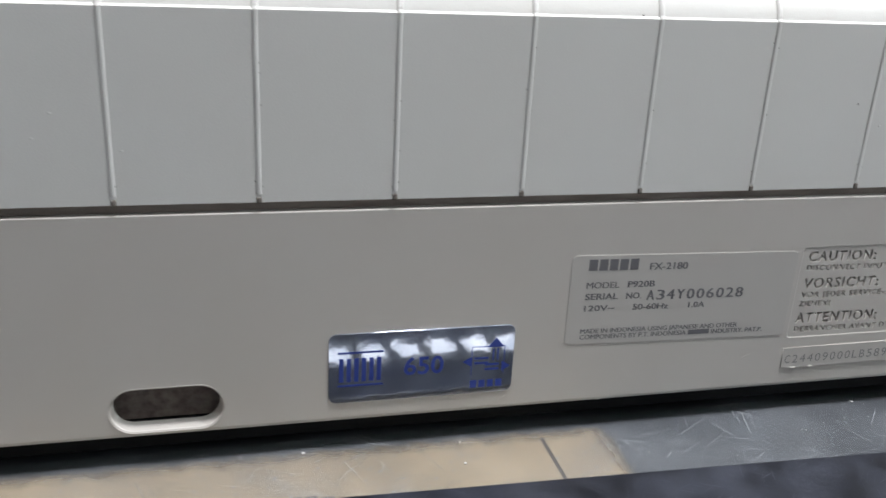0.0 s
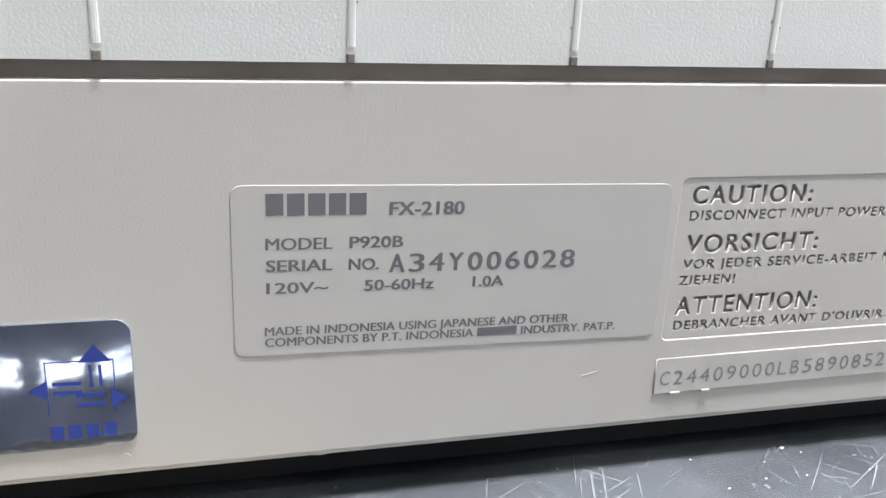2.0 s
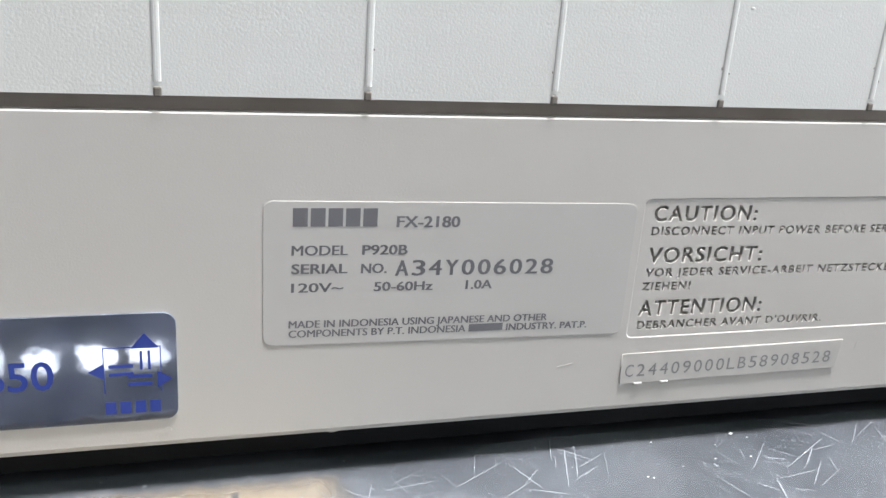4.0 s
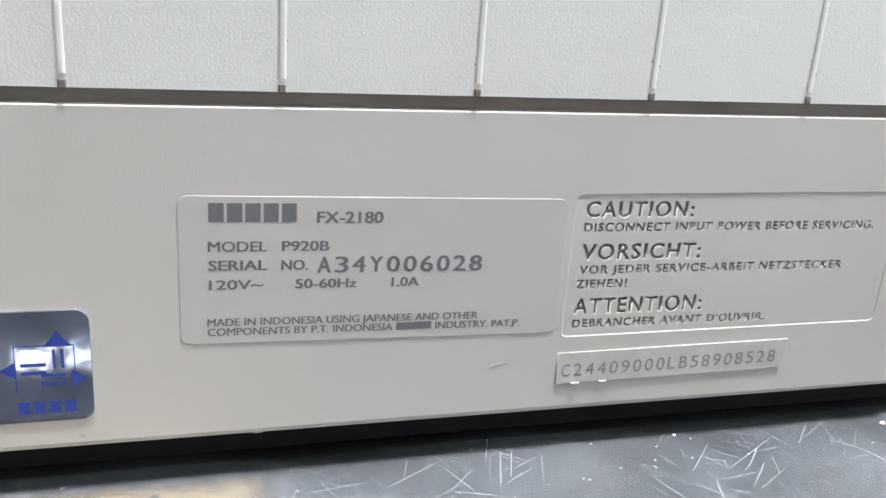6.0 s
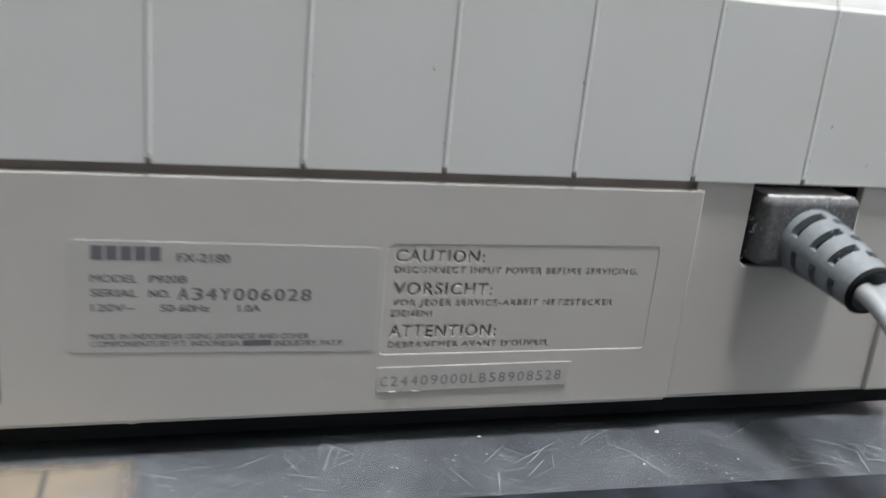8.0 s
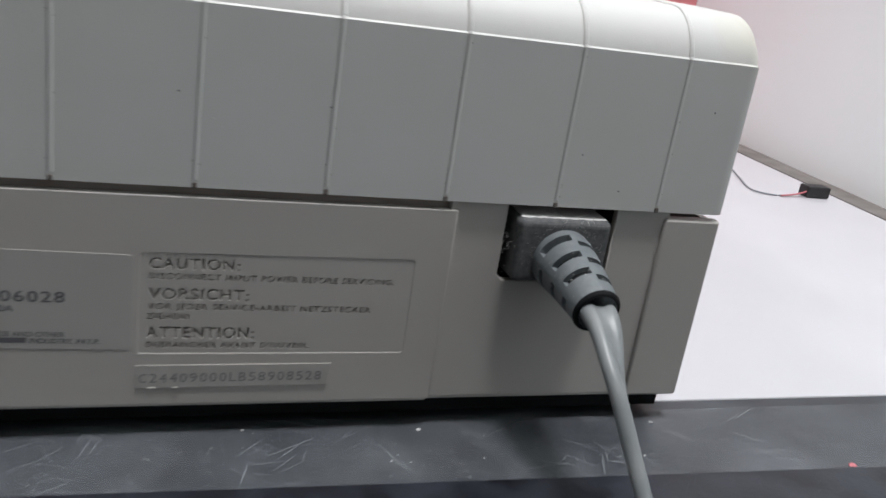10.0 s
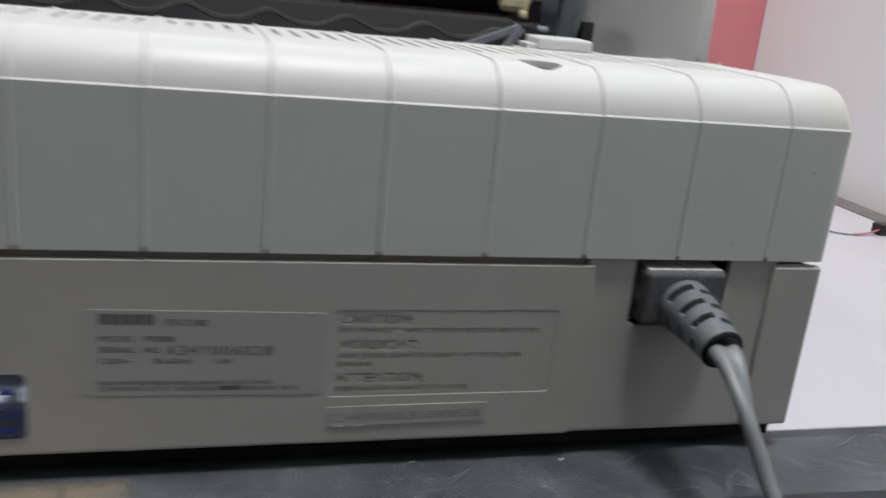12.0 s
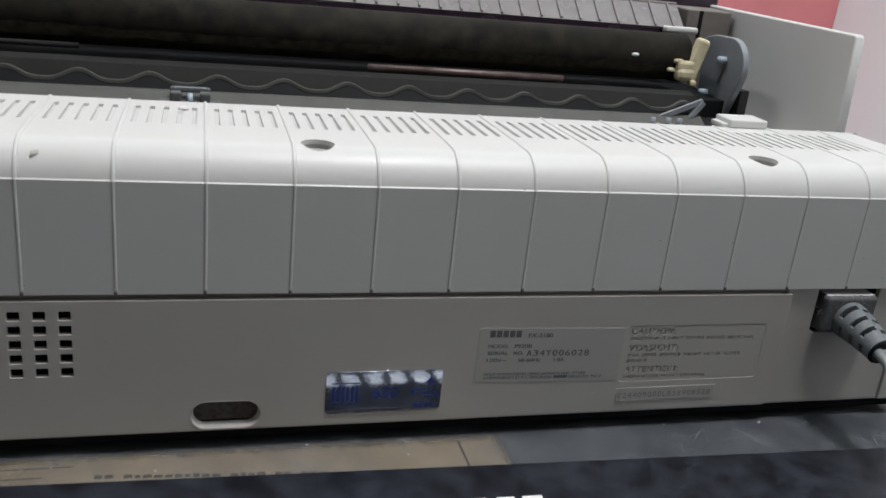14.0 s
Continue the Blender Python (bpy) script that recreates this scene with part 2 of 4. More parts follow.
RUSTY = material("rust_speckled_sheet", (0.085, 0.065, 0.058), 0.6, spot=(0.22, 0.19, 0.17), spot_scale=420, spot_amount=0.8)
HOOD = material("dusty_black_rubber", (0.085, 0.092, 0.095), 0.75, spot=(0.24, 0.225, 0.225), spot_scale=700, spot_amount=0.4, grain=0.2, grain_scale=900, spec=0.25)
DARK_GAP = material("dark_joint", (0.15, 0.135, 0.12), 0.7)


# ---- helpers ----
def link_mesh(name, mesh, mat, parent=None, label="", smooth=False):
    if mat and not mesh.materials:
        mesh.materials.append(mat)
    if smooth:
        for p in mesh.polygons:
            p.use_smooth = True
    ob = new(name, mesh)
    if parent:
        ob.parent = parent
    return tagged(ob, label)


def part(name, bm, mat, parent=None, label="", smooth=False):
    mesh = bpy.data.meshes.new(name)
    bmesh.ops.recalc_face_normals(bm, faces=bm.faces[:])
    bm.to_mesh(mesh)
    bm.free()
    return link_mesh(name, mesh, mat, parent, label, smooth)


def baked(data, mods=()):
    """The mesh that a curve, a text or a modified mesh comes to."""
    ob = new("temporary", data)
    for kind, settings in mods:
        md = ob.modifiers.new(kind, kind)
        for key, value in settings.items():
            if key == "object":
                md.object = value
            elif key == "thickness":
                md.thickness = value
            elif key == "offset":
                md.offset = value
            elif key == "width":
                md.width = value
            elif key == "segments":
                md.segments = value
            elif key == "operation":
                md.operation = value
    mesh = bpy.data.meshes.new_from_object(ob.evaluated_get(bpy.context.evaluated_depsgraph_get()))
    bpy.data.objects.remove(ob)
    return mesh


UPRIGHT = Matrix.Rotation(radians(90), 4, "X")


def plate_mesh(loops, depth, bevel=0.0006, at=(0, 0, 0), upright=True, grow=0.0):
    """A flat plate with holes: loops of (x, z), the first one outside; its front lies at y = at[1]."""
    cu = bpy.data.curves.new("outline", "CURVE")
    cu.dimensions, cu.fill_mode = "2D", "BOTH"
    cu.extrude, cu.bevel_depth, cu.bevel_resolution, cu.offset = depth / 2 - bevel, bevel, 2, -bevel - grow
    for loop in loops:
        sp = cu.splines.new("POLY")
        sp.points.add(len(loop) - 1)
        for p, (x, z) in zip(sp.points, loop):
            p.co = (x, z, 0, 1)
        sp.use_cyclic_u = True
    mesh = baked(cu)
    mesh.transform(Matrix.Translation((0, 0, -depth / 2)))
    if upright:
        mesh.transform(UPRIGHT)
    mesh.transform(Matrix.Translation(at))
    mesh.materials.clear()
    return mesh


def rounded(x0, x1, z0, z1, r, n=6):
    pts = []
    for cx, cz, a in ((x1 - r, z1 - r, 0), (x0 + r, z1 - r, 90), (x0 + r, z0 + r, 180), (x1 - r, z0 + r, 270)):
        for i in range(n + 1):
            t = radians(a + 90 * i / n)
            pts.append((cx + r * math.cos(t), cz + r * math.sin(t)))
    return pts


def box(bm, x0, x1, y0, y1, z0, z1, bevel=0.0, segments=2):
    m = Matrix.LocRotScale(((x0 + x1) / 2, (y0 + y1) / 2, (z0 + z1) / 2), None, (x1 - x0, y1 - y0, z1 - z0))
    made = bmesh.ops.create_cube(bm, size=1, matrix=m)
    if bevel:
        edges = list({e for v in made["verts"] for e in v.link_edges})
        bmesh.ops.bevel(bm, geom=edges, offset=bevel, segments=segments, affect="EDGES", profile=0.5)
    return bm


def block(name, x0, x1, y0, y1, z0, z1, mat, parent=None, label="", bevel=0.0005):
    return part(name, box(bmesh.new(), x0, x1, y0, y1, z0, z1, bevel), mat, parent, label)


def rod(bm, a, b, r, n=20, r2=None):
    a, b = Vector(a), Vector(b)
    m = Matrix.Translation((a + b) / 2) @ (b - a).to_track_quat("Z", "Y").to_matrix().to_4x4()
    bmesh.ops.create_cone(bm, cap_ends=True, segments=n, radius1=r, radius2=r if r2 is None else r2, depth=(b - a).length, matrix=m)
    return bm


def sweep(bm, points, section, closed_ends=True):
    """Sweep a section [(u, v)] along points; u is level, v is up across the way."""
    rings = []
    pts = [Vector(p) for p in points]
    for i, p in enumerate(pts):
        d = (pts[min(i + 1, len(pts) - 1)] - pts[max(i - 1, 0)]).normalized()
        side = d.cross(Vector((0, 0, 1)))
        side = side.normalized() if side.length > 1e-4 else Vector((1, 0, 0))
        if side.x < 0:
            side = -side
        up = side.cross(d).normalized()
        sec = section(i / (len(pts) - 1)) if callable(section) else section
        rings.append([bm.verts.new(p + side * u + up * v) for u, v in sec])
    n = len(rings[0])
    for a, b in zip(rings, rings[1:]):
        for j in range(n):
            bm.faces.new((a[j], a[(j + 1) % n], b[(j + 1) % n], b[j]))
    if closed_ends:
        bm.faces.new(rings[0]), bm.faces.new(rings[-1])
    return bm


def glide(points, steps=10):
    """A smooth line through the points."""
    pts = [Vector(p) for p in points]
    pts = [2 * pts[0] - pts[1]] + pts + [2 * pts[-1] - pts[-2]]
    out = []
    for i in range(1, len(pts) - 2):
        p0, p1, p2, p3 = pts[i - 1:i + 3]
        for k in range(steps):
            t = k / steps
            out.append(0.5 * (2 * p1 + (p2 - p0) * t + (2 * p0 - 5 * p1 + 4 * p2 - p3) * t * t + (3 * p1 - p0 - 3 * p2 + p3) * t ** 3))
    out.append(pts[-2])
    return out


def wire(points, r, n=8, steps=8):
    return sweep(bmesh.new(), glide(points, steps), [(r * math.cos(2 * math.pi * k / n), r * math.sin(2 * math.pi * k / n)) for k in range(n)])


def lettering(body, x0, x1, z, high, y, depth=0.0, bold=0.0, slope=0.0):
    """Letters standing on the line z between x0 and x1, high over their capitals, facing -y at y; with a depth they are solid, reaching as far behind y."""
    cu = bpy.data.curves.new("letters", "FONT")
    cu.body, cu.size, cu.resolution_u = body, 1.0, 3
    cu.offset = bold
    cu.extrude = 0.5 if depth else 0.0
    mesh = baked(cu)
    co = np.zeros(len(mesh.vertices) * 3)
    mesh.vertices.foreach_get("co", co)
    co = co.reshape(-1, 3)
    lo, hi = co[:, 0].min(), co[:, 0].max()
    cap = 0.729 + 2 * bold
    mesh.transform(Matrix.Translation((-lo, bold, -0.5 if depth else 0.0)))
    mesh.transform(Matrix.Diagonal(((x1 - x0) / (hi - lo), high / cap, depth or 1, 1)))
    bm = bmesh.new()
    bm.from_mesh(mesh)
    bpy.data.meshes.remove(mesh)
    bmesh.ops.remove_doubles(bm, verts=bm.verts[:], dist=1e-7)
    bm.transform(Matrix.Translation((x0, y, z)) @ Matrix.Rotation(slope, 4, "Y") @ UPRIGHT)
    return bm


# ---- the room ----
def slab(name, x0, x1, y0, y1, z0, z1, mat, label, category):
    ob = part(name, box(bmesh.new(), x0, x1, y0, y1, z0, z1, 0), mat)
    return tagged(ob, label, category, kind="structure")


# unseen floor, added in dark grey to hold down bounce light
slab("floor", -2.6, 0.76, -2.6, 0.77, -0.80, -0.75, DIM_WALL, "grey plain floor under the tables", "floor")
slab("wall_east", 0.6405, 0.76, -2.6, 0.645, -0.75, 1.9, WALL, "off-white painted wall beside the white table", "wall")
slab("wall_north", -2.6, 0.76, 0.650, 0.77, -0.75, 1.9, WALL, "off-white painted wall behind the printer", "wall")
slab("dado", -2.6, 0.6400, 0.645, 0.6498, -0.75, 0.42, PINK, "pink painted rough dado on the wall behind the printer", "wall")
# unseen walls and ceiling, added to close the room with little bounce
slab("unseen_wall_west", -2.72, -2.6, -2.6, 0.77, -0.75, 1.9, DIM_WALL, "grey painted wall", "wall")
slab("unseen_wall_south", -2.72, 0.76, -2.72, -2.6, -0.75, 1.9, DIM_WALL, "grey painted wall", "wall")
slab("ceiling", -2.72, 0.76, -2.72, 0.77, 1.9, 1.98, WHITE_PAINT, "white painted ceiling", "ceiling")
# flat dark grey strip between the white tabletop and the wall
slab("wall_foot_strip", 0.6128, 0.6402, -0.75, 0.644, -0.004, 0.0006, FOOT_STRIP, "dark dusty strip where the wall meets the table", "trim")

table = tagged(new("dark_table"), "dark worn laminate table with scratches and dust", "table")
part("tabletop", box(bmesh.new(), -1.0, 0.6124, -0.75, 0.0136, -0.03, 0.0, 0.0008), TABLE, table)
for x in (-0.95, 0.55):
    for y in (-0.70, -0.06):
        block("leg", x, x + 0.04, y, y + 0.04, -0.75, -0.0302, BLACK, table)
white_table = tagged(new("white_table"), "white laminate table under and beside the printer", "table")
part("tabletop", box(bmesh.new(), -1.0, 0.6124, 0.0140, 0.644, -0.03, 0.0, 0.0006), WHITE_TOP, white_table)
for x in (-0.95, 0.55):
    for y in (0.03, 0.59):
        block("leg", x, x + 0.04, y, y + 0.04, -0.75, -0.0302, WHITE_TOP, white_table)

# cream paper and black sheet lying on the dark table
paper = tagged(new("paper_sheet"), "cream printed paper lying on the dark table", "paper")
part("sheet", box(bmesh.new(), -0.42, -0.0005, -0.05, 0.004, 0.0002, 0.0004), PAPER, paper)
part("fold_line", box(bmesh.new(), -0.0262, -0.0248, -0.05, -0.004, 0.00041, 0.00045), PAPER_LINE, paper, "faint grey fold line")
# a line of print too faint to read, slanting across the paper
bar_rng = random.Random(5)
x = -0.2000
for letters in (2, 10, 4, 2, 3):
    for k in range(letters):
        w = bar_rng.uniform(0.0026, 0.0040)
        y = -0.0172 - (x + 0.196) * 0.07
        part("print_bar", box(bmesh.new(), x, x + w, y - 0.0022, y + bar_rng.uniform(0.0, 0.0008), 0.00041, 0.00045), PAPER_LINE, paper)
        x += w + 0.0010
    x += 0.0035
for x0, x1, y in ((-0.262, -0.210, -0.0085), (-0.255, -0.222, -0.0160)):
    part("print_bar", box(bmesh.new(), x0, x1, y - 0.0004, y + 0.0004, 0.00041, 0.00045), PAPER_LINE, paper)

film_sheet = part("clear_film", box(bmesh.new(), -0.9, 0.6, -0.048, 0.0060, 0.0006, 0.00075), FILM)
tagged(film_sheet, "hazy scratched clear plastic film covering the dark table", "plastic film")

sheet = tagged(new("black_sheet"), "black scuffed sheet with white block marking, lying on the table", "sheet")
sheet.matrix_world = pose(0, -0.0300, 0, 0, 0, -1.7)
part("sheet", box(bmesh.new(), -0.9, 0.58, -0.30, 0.0, 0.0010, 0.0024, 0.0003), BLACK_SHEET, sheet)
for i in range(7):
    x = -0.089 + i * 0.01355
    part("white_mark", box(bmesh.new(), x + 0.0006 * (i % 3), x + 0.0098, -0.0312, -0.0262, 0.0024, 0.0026), CRUMB, sheet)
    part("white_mark", box(bmesh.new(), x, x + 0.0098 - 0.0007 * (i % 2), -0.0372, -0.0322, 0.0024, 0.0026), CRUMB, sheet)


# ---- the printer ----
printer = tagged(new("dot_matrix_printer"), "wide grey dot matrix printer seen from its ribbed rear", "printer")
LEFT, RIGHT, PITCH = -0.36, 0.255, 0.038
STEP0, STEP1 = 0.157, 0.233

# lower case: rear wall with vents, a slot and the inlet opening
slots = []
for c in range(3):
    for r in range(5):
        x, z = -0.2116 - 0.0104 * c, 0.0724 - 0.00695 * r
        slots.append(rounded(x - 0.0026, x + 0.0026, z - 0.0021, z + 0.0021, 0.0003, 2))
oval = rounded(-0.1580, -0.1262, 0.0125, 0.0262, 0.0068, 8)
lower = bmesh.new()
for mesh in (
    plate_mesh([[(LEFT, 0.0115), (STEP0, 0.0115), (STEP0, 0.0795), (LEFT, 0.0795)], oval, rounded(0.0622, 0.1452, 0.0293, 0.0620, 0.0012)] + slots, 0.003, 0.0003),
    plate_mesh([[(STEP0 - 0.002, 0.0115), (STEP1 + 0.002, 0.0115), (STEP1 + 0.002, 0.0822), (0.2145, 0.0822), (0.2145, 0.0575), (0.2125, 0.0555), (0.1765, 0.0555), (0.1745, 0.0575), (0.1745, 0.0822), (STEP0 - 0.002, 0.0822)]], 0.003, 0.0004, (0, 0.0014, 0)),
    plate_mesh([rounded(STEP1, RIGHT, 0.0108, 0.0802, 0.0012, 3)], 0.0045, 0.0010, (0, 0, 0)),
):
    lower.from_mesh(mesh)
    bpy.data.meshes.remove(mesh)
box(lower, RIGHT - 0.003, RIGHT - 0.0002, 0.0025, 0.30, 0.0112, 0.079)
box(lower, LEFT, LEFT + 0.003, 0.003, 0.30, 0.0112, 0.079)
box(lower, LEFT, RIGHT, 0.30, 0.304, 0.0112, 0.14)
case = part("lower_case", lower, PLASTIC, printer, "warm grey plastic case with vents")
# added black block, unseen itself: puts deep shade into the gap below
block("underside_shade", LEFT + 0.004, RIGHT - 0.0032, 0.0062, 0.299, 0.0030, 0.0128, DEEP_BLACK, case, "black metal base pan")
block("bottom_lip", LEFT, STEP0 - 0.001, 0.00030, 0.0022, 0.0107, 0.0122, PLASTIC, case, bevel=0.0002)
block("bottom_lip", STEP0 + 0.0005, RIGHT - 0.002, 0.00170, 0.0030, 0.0106, 0.0122, PLASTIC, case, bevel=0.0002)
# chamfered rim of the slot
rim = bmesh.new()
outer, inner = rounded(-0.1586, -0.1256, 0.0119, 0.0268, 0.0074, 8), rounded(-0.1572, -0.1270, 0.0146, 0.0264, 0.0059, 8)
va = [rim.verts.new((x, -0.0002, z)) for x, z in outer]
vb = [rim.verts.new((x, 0.0022, z)) for x, z in inner]
for i in range(len(va)):
    j = (i + 1) % len(va)
    rim.faces.new((va[i], va[j], vb[j], vb[i]))
part("slot_rim", rim, PLASTIC, case, "", True)
block("slot_backing", -0.175, -0.109, 0.0062, 0.0082, 0.0130, 0.040, RUSTY, case, "brown speckled metal behind the slot")
block("gap_backing", LEFT + 0.003, 0.172, 0.0036, 0.0060, 0.0765, 0.0835, GAP_DIRT, case)
for x in (-0.33, 0.215):
    for y in (0.03, 0.26):
        part("foot", rod(bmesh.new(), (x, y, 0.0002), (x, y, 0.0117), 0.009, 20), BLACK, printer, "black rubber foot")

# top cover: a shell with rounded end, slots and two round screw wells
PROFILE = [(0.0, 0.0825), (0.0, 0.090), (0.0, 0.110), (0.0, 0.1344), (0.0007, 0.1349)]
PROFILE += [(0.0175 - 0.01748 * math.cos(radians(a)), 0.12942 + 0.01988 * math.sin(radians(a))) for a in range(18, 91, 6)]
PROFILE += [(0.040, 0.1492), (0.070, 0.1485), (0.1030, 0.1477), (0.1040, 0.1470), (0.1042, 0.138)]


def shrunk(pts, d):
    """The profile moved inwards by d."""
    out = []
    for i, p in enumerate(pts):
        a, b = Vector(pts[max(i - 1, 0)]), Vector(pts[min(i + 1, len(pts) - 1)])
        t = (b - a).normalized()
        k = d * (0.42 + 0.58 * min(max((p[1] - 0.134) / 0.012, 0), 1))
        out.append((p[0] + t.y * k, p[1] - t.x * k))
    return out


shell = bmesh.new()
ENDR = 0.0044
rings = [(LEFT + ENDR * (1 - math.cos(radians(15 * k))), ENDR * (1 - math.sin(radians(15 * k)))) for k in range(7)]
rings += [(0.2552 - ENDR * (1 - math.cos(radians(15 * k))), ENDR * (1 - math.sin(radians(15 * k)))) for k in range(6, -1, -1)]
grid = [[shell.verts.new((x, y, max(z, 0.0825))) for y, z in shrunk(PROFILE, d)] for x, d in rings]
for a, b in zip(grid, grid[1:]):
    for j in range(len(a) - 1):
        shell.faces.new((a[j], a[j + 1], b[j + 1], b[j]))
for g in (grid[0], grid[-1]):
    shell.faces.new(g)
bmesh.ops.recalc_face_normals(shell, faces=shell.faces[:])
shell.faces.ensure_lookup_table()
shell.normal_update()
if shell.faces[7 * (len(PROFILE) - 1)].normal.y > 0:
    bmesh.ops.reverse_faces(shell, faces=shell.faces[:])
mesh = bpy.data.meshes.new("cover")
shell.to_mesh(mesh)
shell.free()
cut = bmesh.new()
for n in range(-9, 6):
    for k in range(5):
        x = (n + 0.5) * PITCH + (k - 2) * 0.0068
        if LEFT + 0.01 < x < 0.243:
            box(cut, x - 0.0013, x + 0.0013, 0.0475, 0.0870, 0.1400, 0.1580)
for x in (-0.1025, 0.1325, -0.3402):
    rod(cut, (x, 0.0185, 0.1385), (x, 0.0185, 0.160), 0.0077, 32)
cutter_mesh = bpy.data.meshes.new("cutter")
cut.to_mesh(cutter_mesh)
cut.free()
cutter = new("cutter", cutter_mesh)
mesh = baked(mesh, (("SOLIDIFY", {"thickness": 0.0022, "offset": -1.0}), ("BOOLEAN", {"object": cutter, "operation": "DIFFERENCE"})))
bpy.data.objects.remove(cutter)
mesh.materials.clear()
for p in mesh.polygons:
    p.use_smooth = True
mesh.set_sharp_from_angle(angle=radians(24))
cover = link_mesh("top_cover", mesh, COVER, printer, "pale grey ribbed cover with slots")
for x in (-0.1025, 0.1325, -0.3402):
    well = bmesh.new()
    foot = [well.verts.new((x + 0.0079 * math.cos(2 * math.pi * k / 32), 0.0185 + 0.0079 * math.sin(2 * math.pi * k / 32), 0.1450)) for k in range(32)]
    lip = [well.verts.new((v.co.x, v.co.y, 0.1478)) for v in foot]
    for k in range(32):
        well.faces.new((foot[k], foot[(k + 1) % 32], lip[(k + 1) % 32], lip[k]))
    well.faces.new(foot)
    part("screw_well", well, WELL, cover)

path = [(-0.00005, 0.0850)] + [p for p in PROFILE[1:-2]]
bm = bmesh.new()
prev = None
for i, p in enumerate(path):
    a, b = Vector(path[max(i - 1, 0)]), Vector(path[min(i + 1, len(path) - 1)])
    t = (b - a).normalized()
    ny, nz = -t.y, t.x
    h, w = (0.00035, 0.0008) if i < 4 else (0.0007, 0.0010)
    ring = [bm.verts.new((s * w * f, p[0] + ny * q, p[1] + nz * q)) for s, f, q in ((-1, 1.0, -0.0002), (-1, 0.75, h * 0.65), (-1, 0.3, h), (1, 0.3, h), (1, 0.75, h * 0.65), (1, 1.0, -0.0002))]
    if prev:
        for j in range(5):
            bm.faces.new((prev[j], prev[j + 1], ring[j + 1], ring[j]))
    else:
        bm.faces.new(ring)
    prev = ring
bm.faces.new(prev)
first = part("rib", bm, COVER, cover)
first.location.x = -9 * PITCH
notch_bm = box(bmesh.new(), -0.0007, 0.0007, -0.0005, 0.0006, 0.0823, 0.0841, 0.0003)
notch = part("rib_notch", notch_bm, DARK_GAP, cover)
notch.location.x = -9 * PITCH
for n in range(-8, 7):
    for ob in (first, notch):
        twin = ob.copy()
        scene.collection.objects.link(twin)
        twin.location.x = n * PITCH

# chassis under the cover, side wall of the front half
block("chassis", LEFT + 0.004, RIGHT - 0.004, 0.006, 0.30, 0.112, 0.118, TRAY, printer, "dark grey inner tray")
block("slot_liner", LEFT + 0.01, RIGHT - 0.008, 0.040, 0.095, 0.1452, 0.1467, SLOT_GREY, printer)
wall_mesh = plate_mesh([[(0.1050, 0.120), (0.40, 0.120), (0.40, 0.205), (0.30, 0.2075), (0.1125, 0.2085), (0.1105, 0.2065)]], 0.007, 0.0012)
wall_mesh.transform(Matrix.Translation((0.2525, 0, 0)) @ Matrix.Rotation(radians(90), 4, "Z"))
link_mesh("side_wall", wall_mesh, COVER, printer, "pale grey upright side wall")
block("side_sill", 0.215, 0.2543, 0.1055, 0.40, 0.118, 0.1280, COVER, printer)
block("side_wall", LEFT, LEFT + 0.007, 0.1085, 0.40, 0.142, 0.205, COVER, printer)
block("front_case", LEFT + 0.004, RIGHT - 0.004, 0.305, 0.40, 0.0095, 0.150, COVER, printer)
bm = bmesh.new()
box(bm, 0.1620, 0.1885, 0.100, 0.118, 0.1478, 0.1530, 0.0010)
box(bm, 0.1580, 0.167, 0.102, 0.116, 0.1470, 0.1500, 0.0006)
part("cover_latch", bm, COVER, printer, "small white latch tab")

# platen, paper guide with wavy ribs, shafts
part("platen", rod(bmesh.new(), (LEFT + 0.02, 0.217, 0.1735), (0.186, 0.217, 0.1735), 0.0168, 56), RUBBER, printer, "dark worn rubber platen roller", True)
band_rng = random.Random(17)
bm = bmesh.new()
edge_a, edge_b, rows = 0.0, 0.0, []
for i in range(181):
    x = LEFT + 0.022 + i * 0.0028
    edge_a += band_rng.uniform(-2, 2) - 0.2 * edge_a
    edge_b += band_rng.uniform(-2.5, 2.5) - 0.2 * edge_b
    arc = [radians(192 + edge_a + k * (24 + edge_b - edge_a) / 4) for k in range(5)]
    rows.append([bm.verts.new((x, 0.217 + 0.01695 * math.cos(a), 0.1735 + 0.01695 * math.sin(a))) for a in arc])
for a, b in zip(rows, rows[1:]):
    for k in range(4):
        bm.faces.new((a[k], a[k + 1], b[k + 1], b[k]))
tagged(part("platen_dust", bm, BROWN_DUST, printer, "brown dust caught along the platen", True), kind="stuff")
guide = bmesh.new()
prof = [(0.150, 0.135), (0.163, 0.1555), (0.172, 0.1570), (0.182, 0.149), (0.182, 0.124)]
ga = [guide.verts.new((LEFT + 0.02, y, z)) for y, z in prof]
gb = [guide.verts.new((0.172, y, z)) for y, z in prof]
for i in range(5):
    guide.faces.new((ga[i], ga[(i + 1) % 5], gb[(i + 1) % 5], gb[i]))
guide.faces.new(ga), guide.faces.new(gb)
guide_ob = part("paper_guide", guide, GUIDE, printer, "dark grey guide with wavy ribs")
wave = bmesh.new()
rings, W0 = [], 0.0383
for i in range(241):
    x = LEFT + 0.025 + i * (0.165 - LEFT - 0.025) / 240
    c = 0.5 + 0.5 * math.cos(2 * math.pi * (x + 0.1060) / W0)
    z = 0.1462 + 0.0050 * (c ** 1.6)
    y = 0.150 + (z - 0.135) * 0.634 - 0.0014
    rings.append([wave.verts.new((x, y + dy, z + dz)) for dy, dz in ((0.003, 0.0012), (-0.0010, 0.0012), (-0.0014, -0.0006), (0.003, -0.0012))])
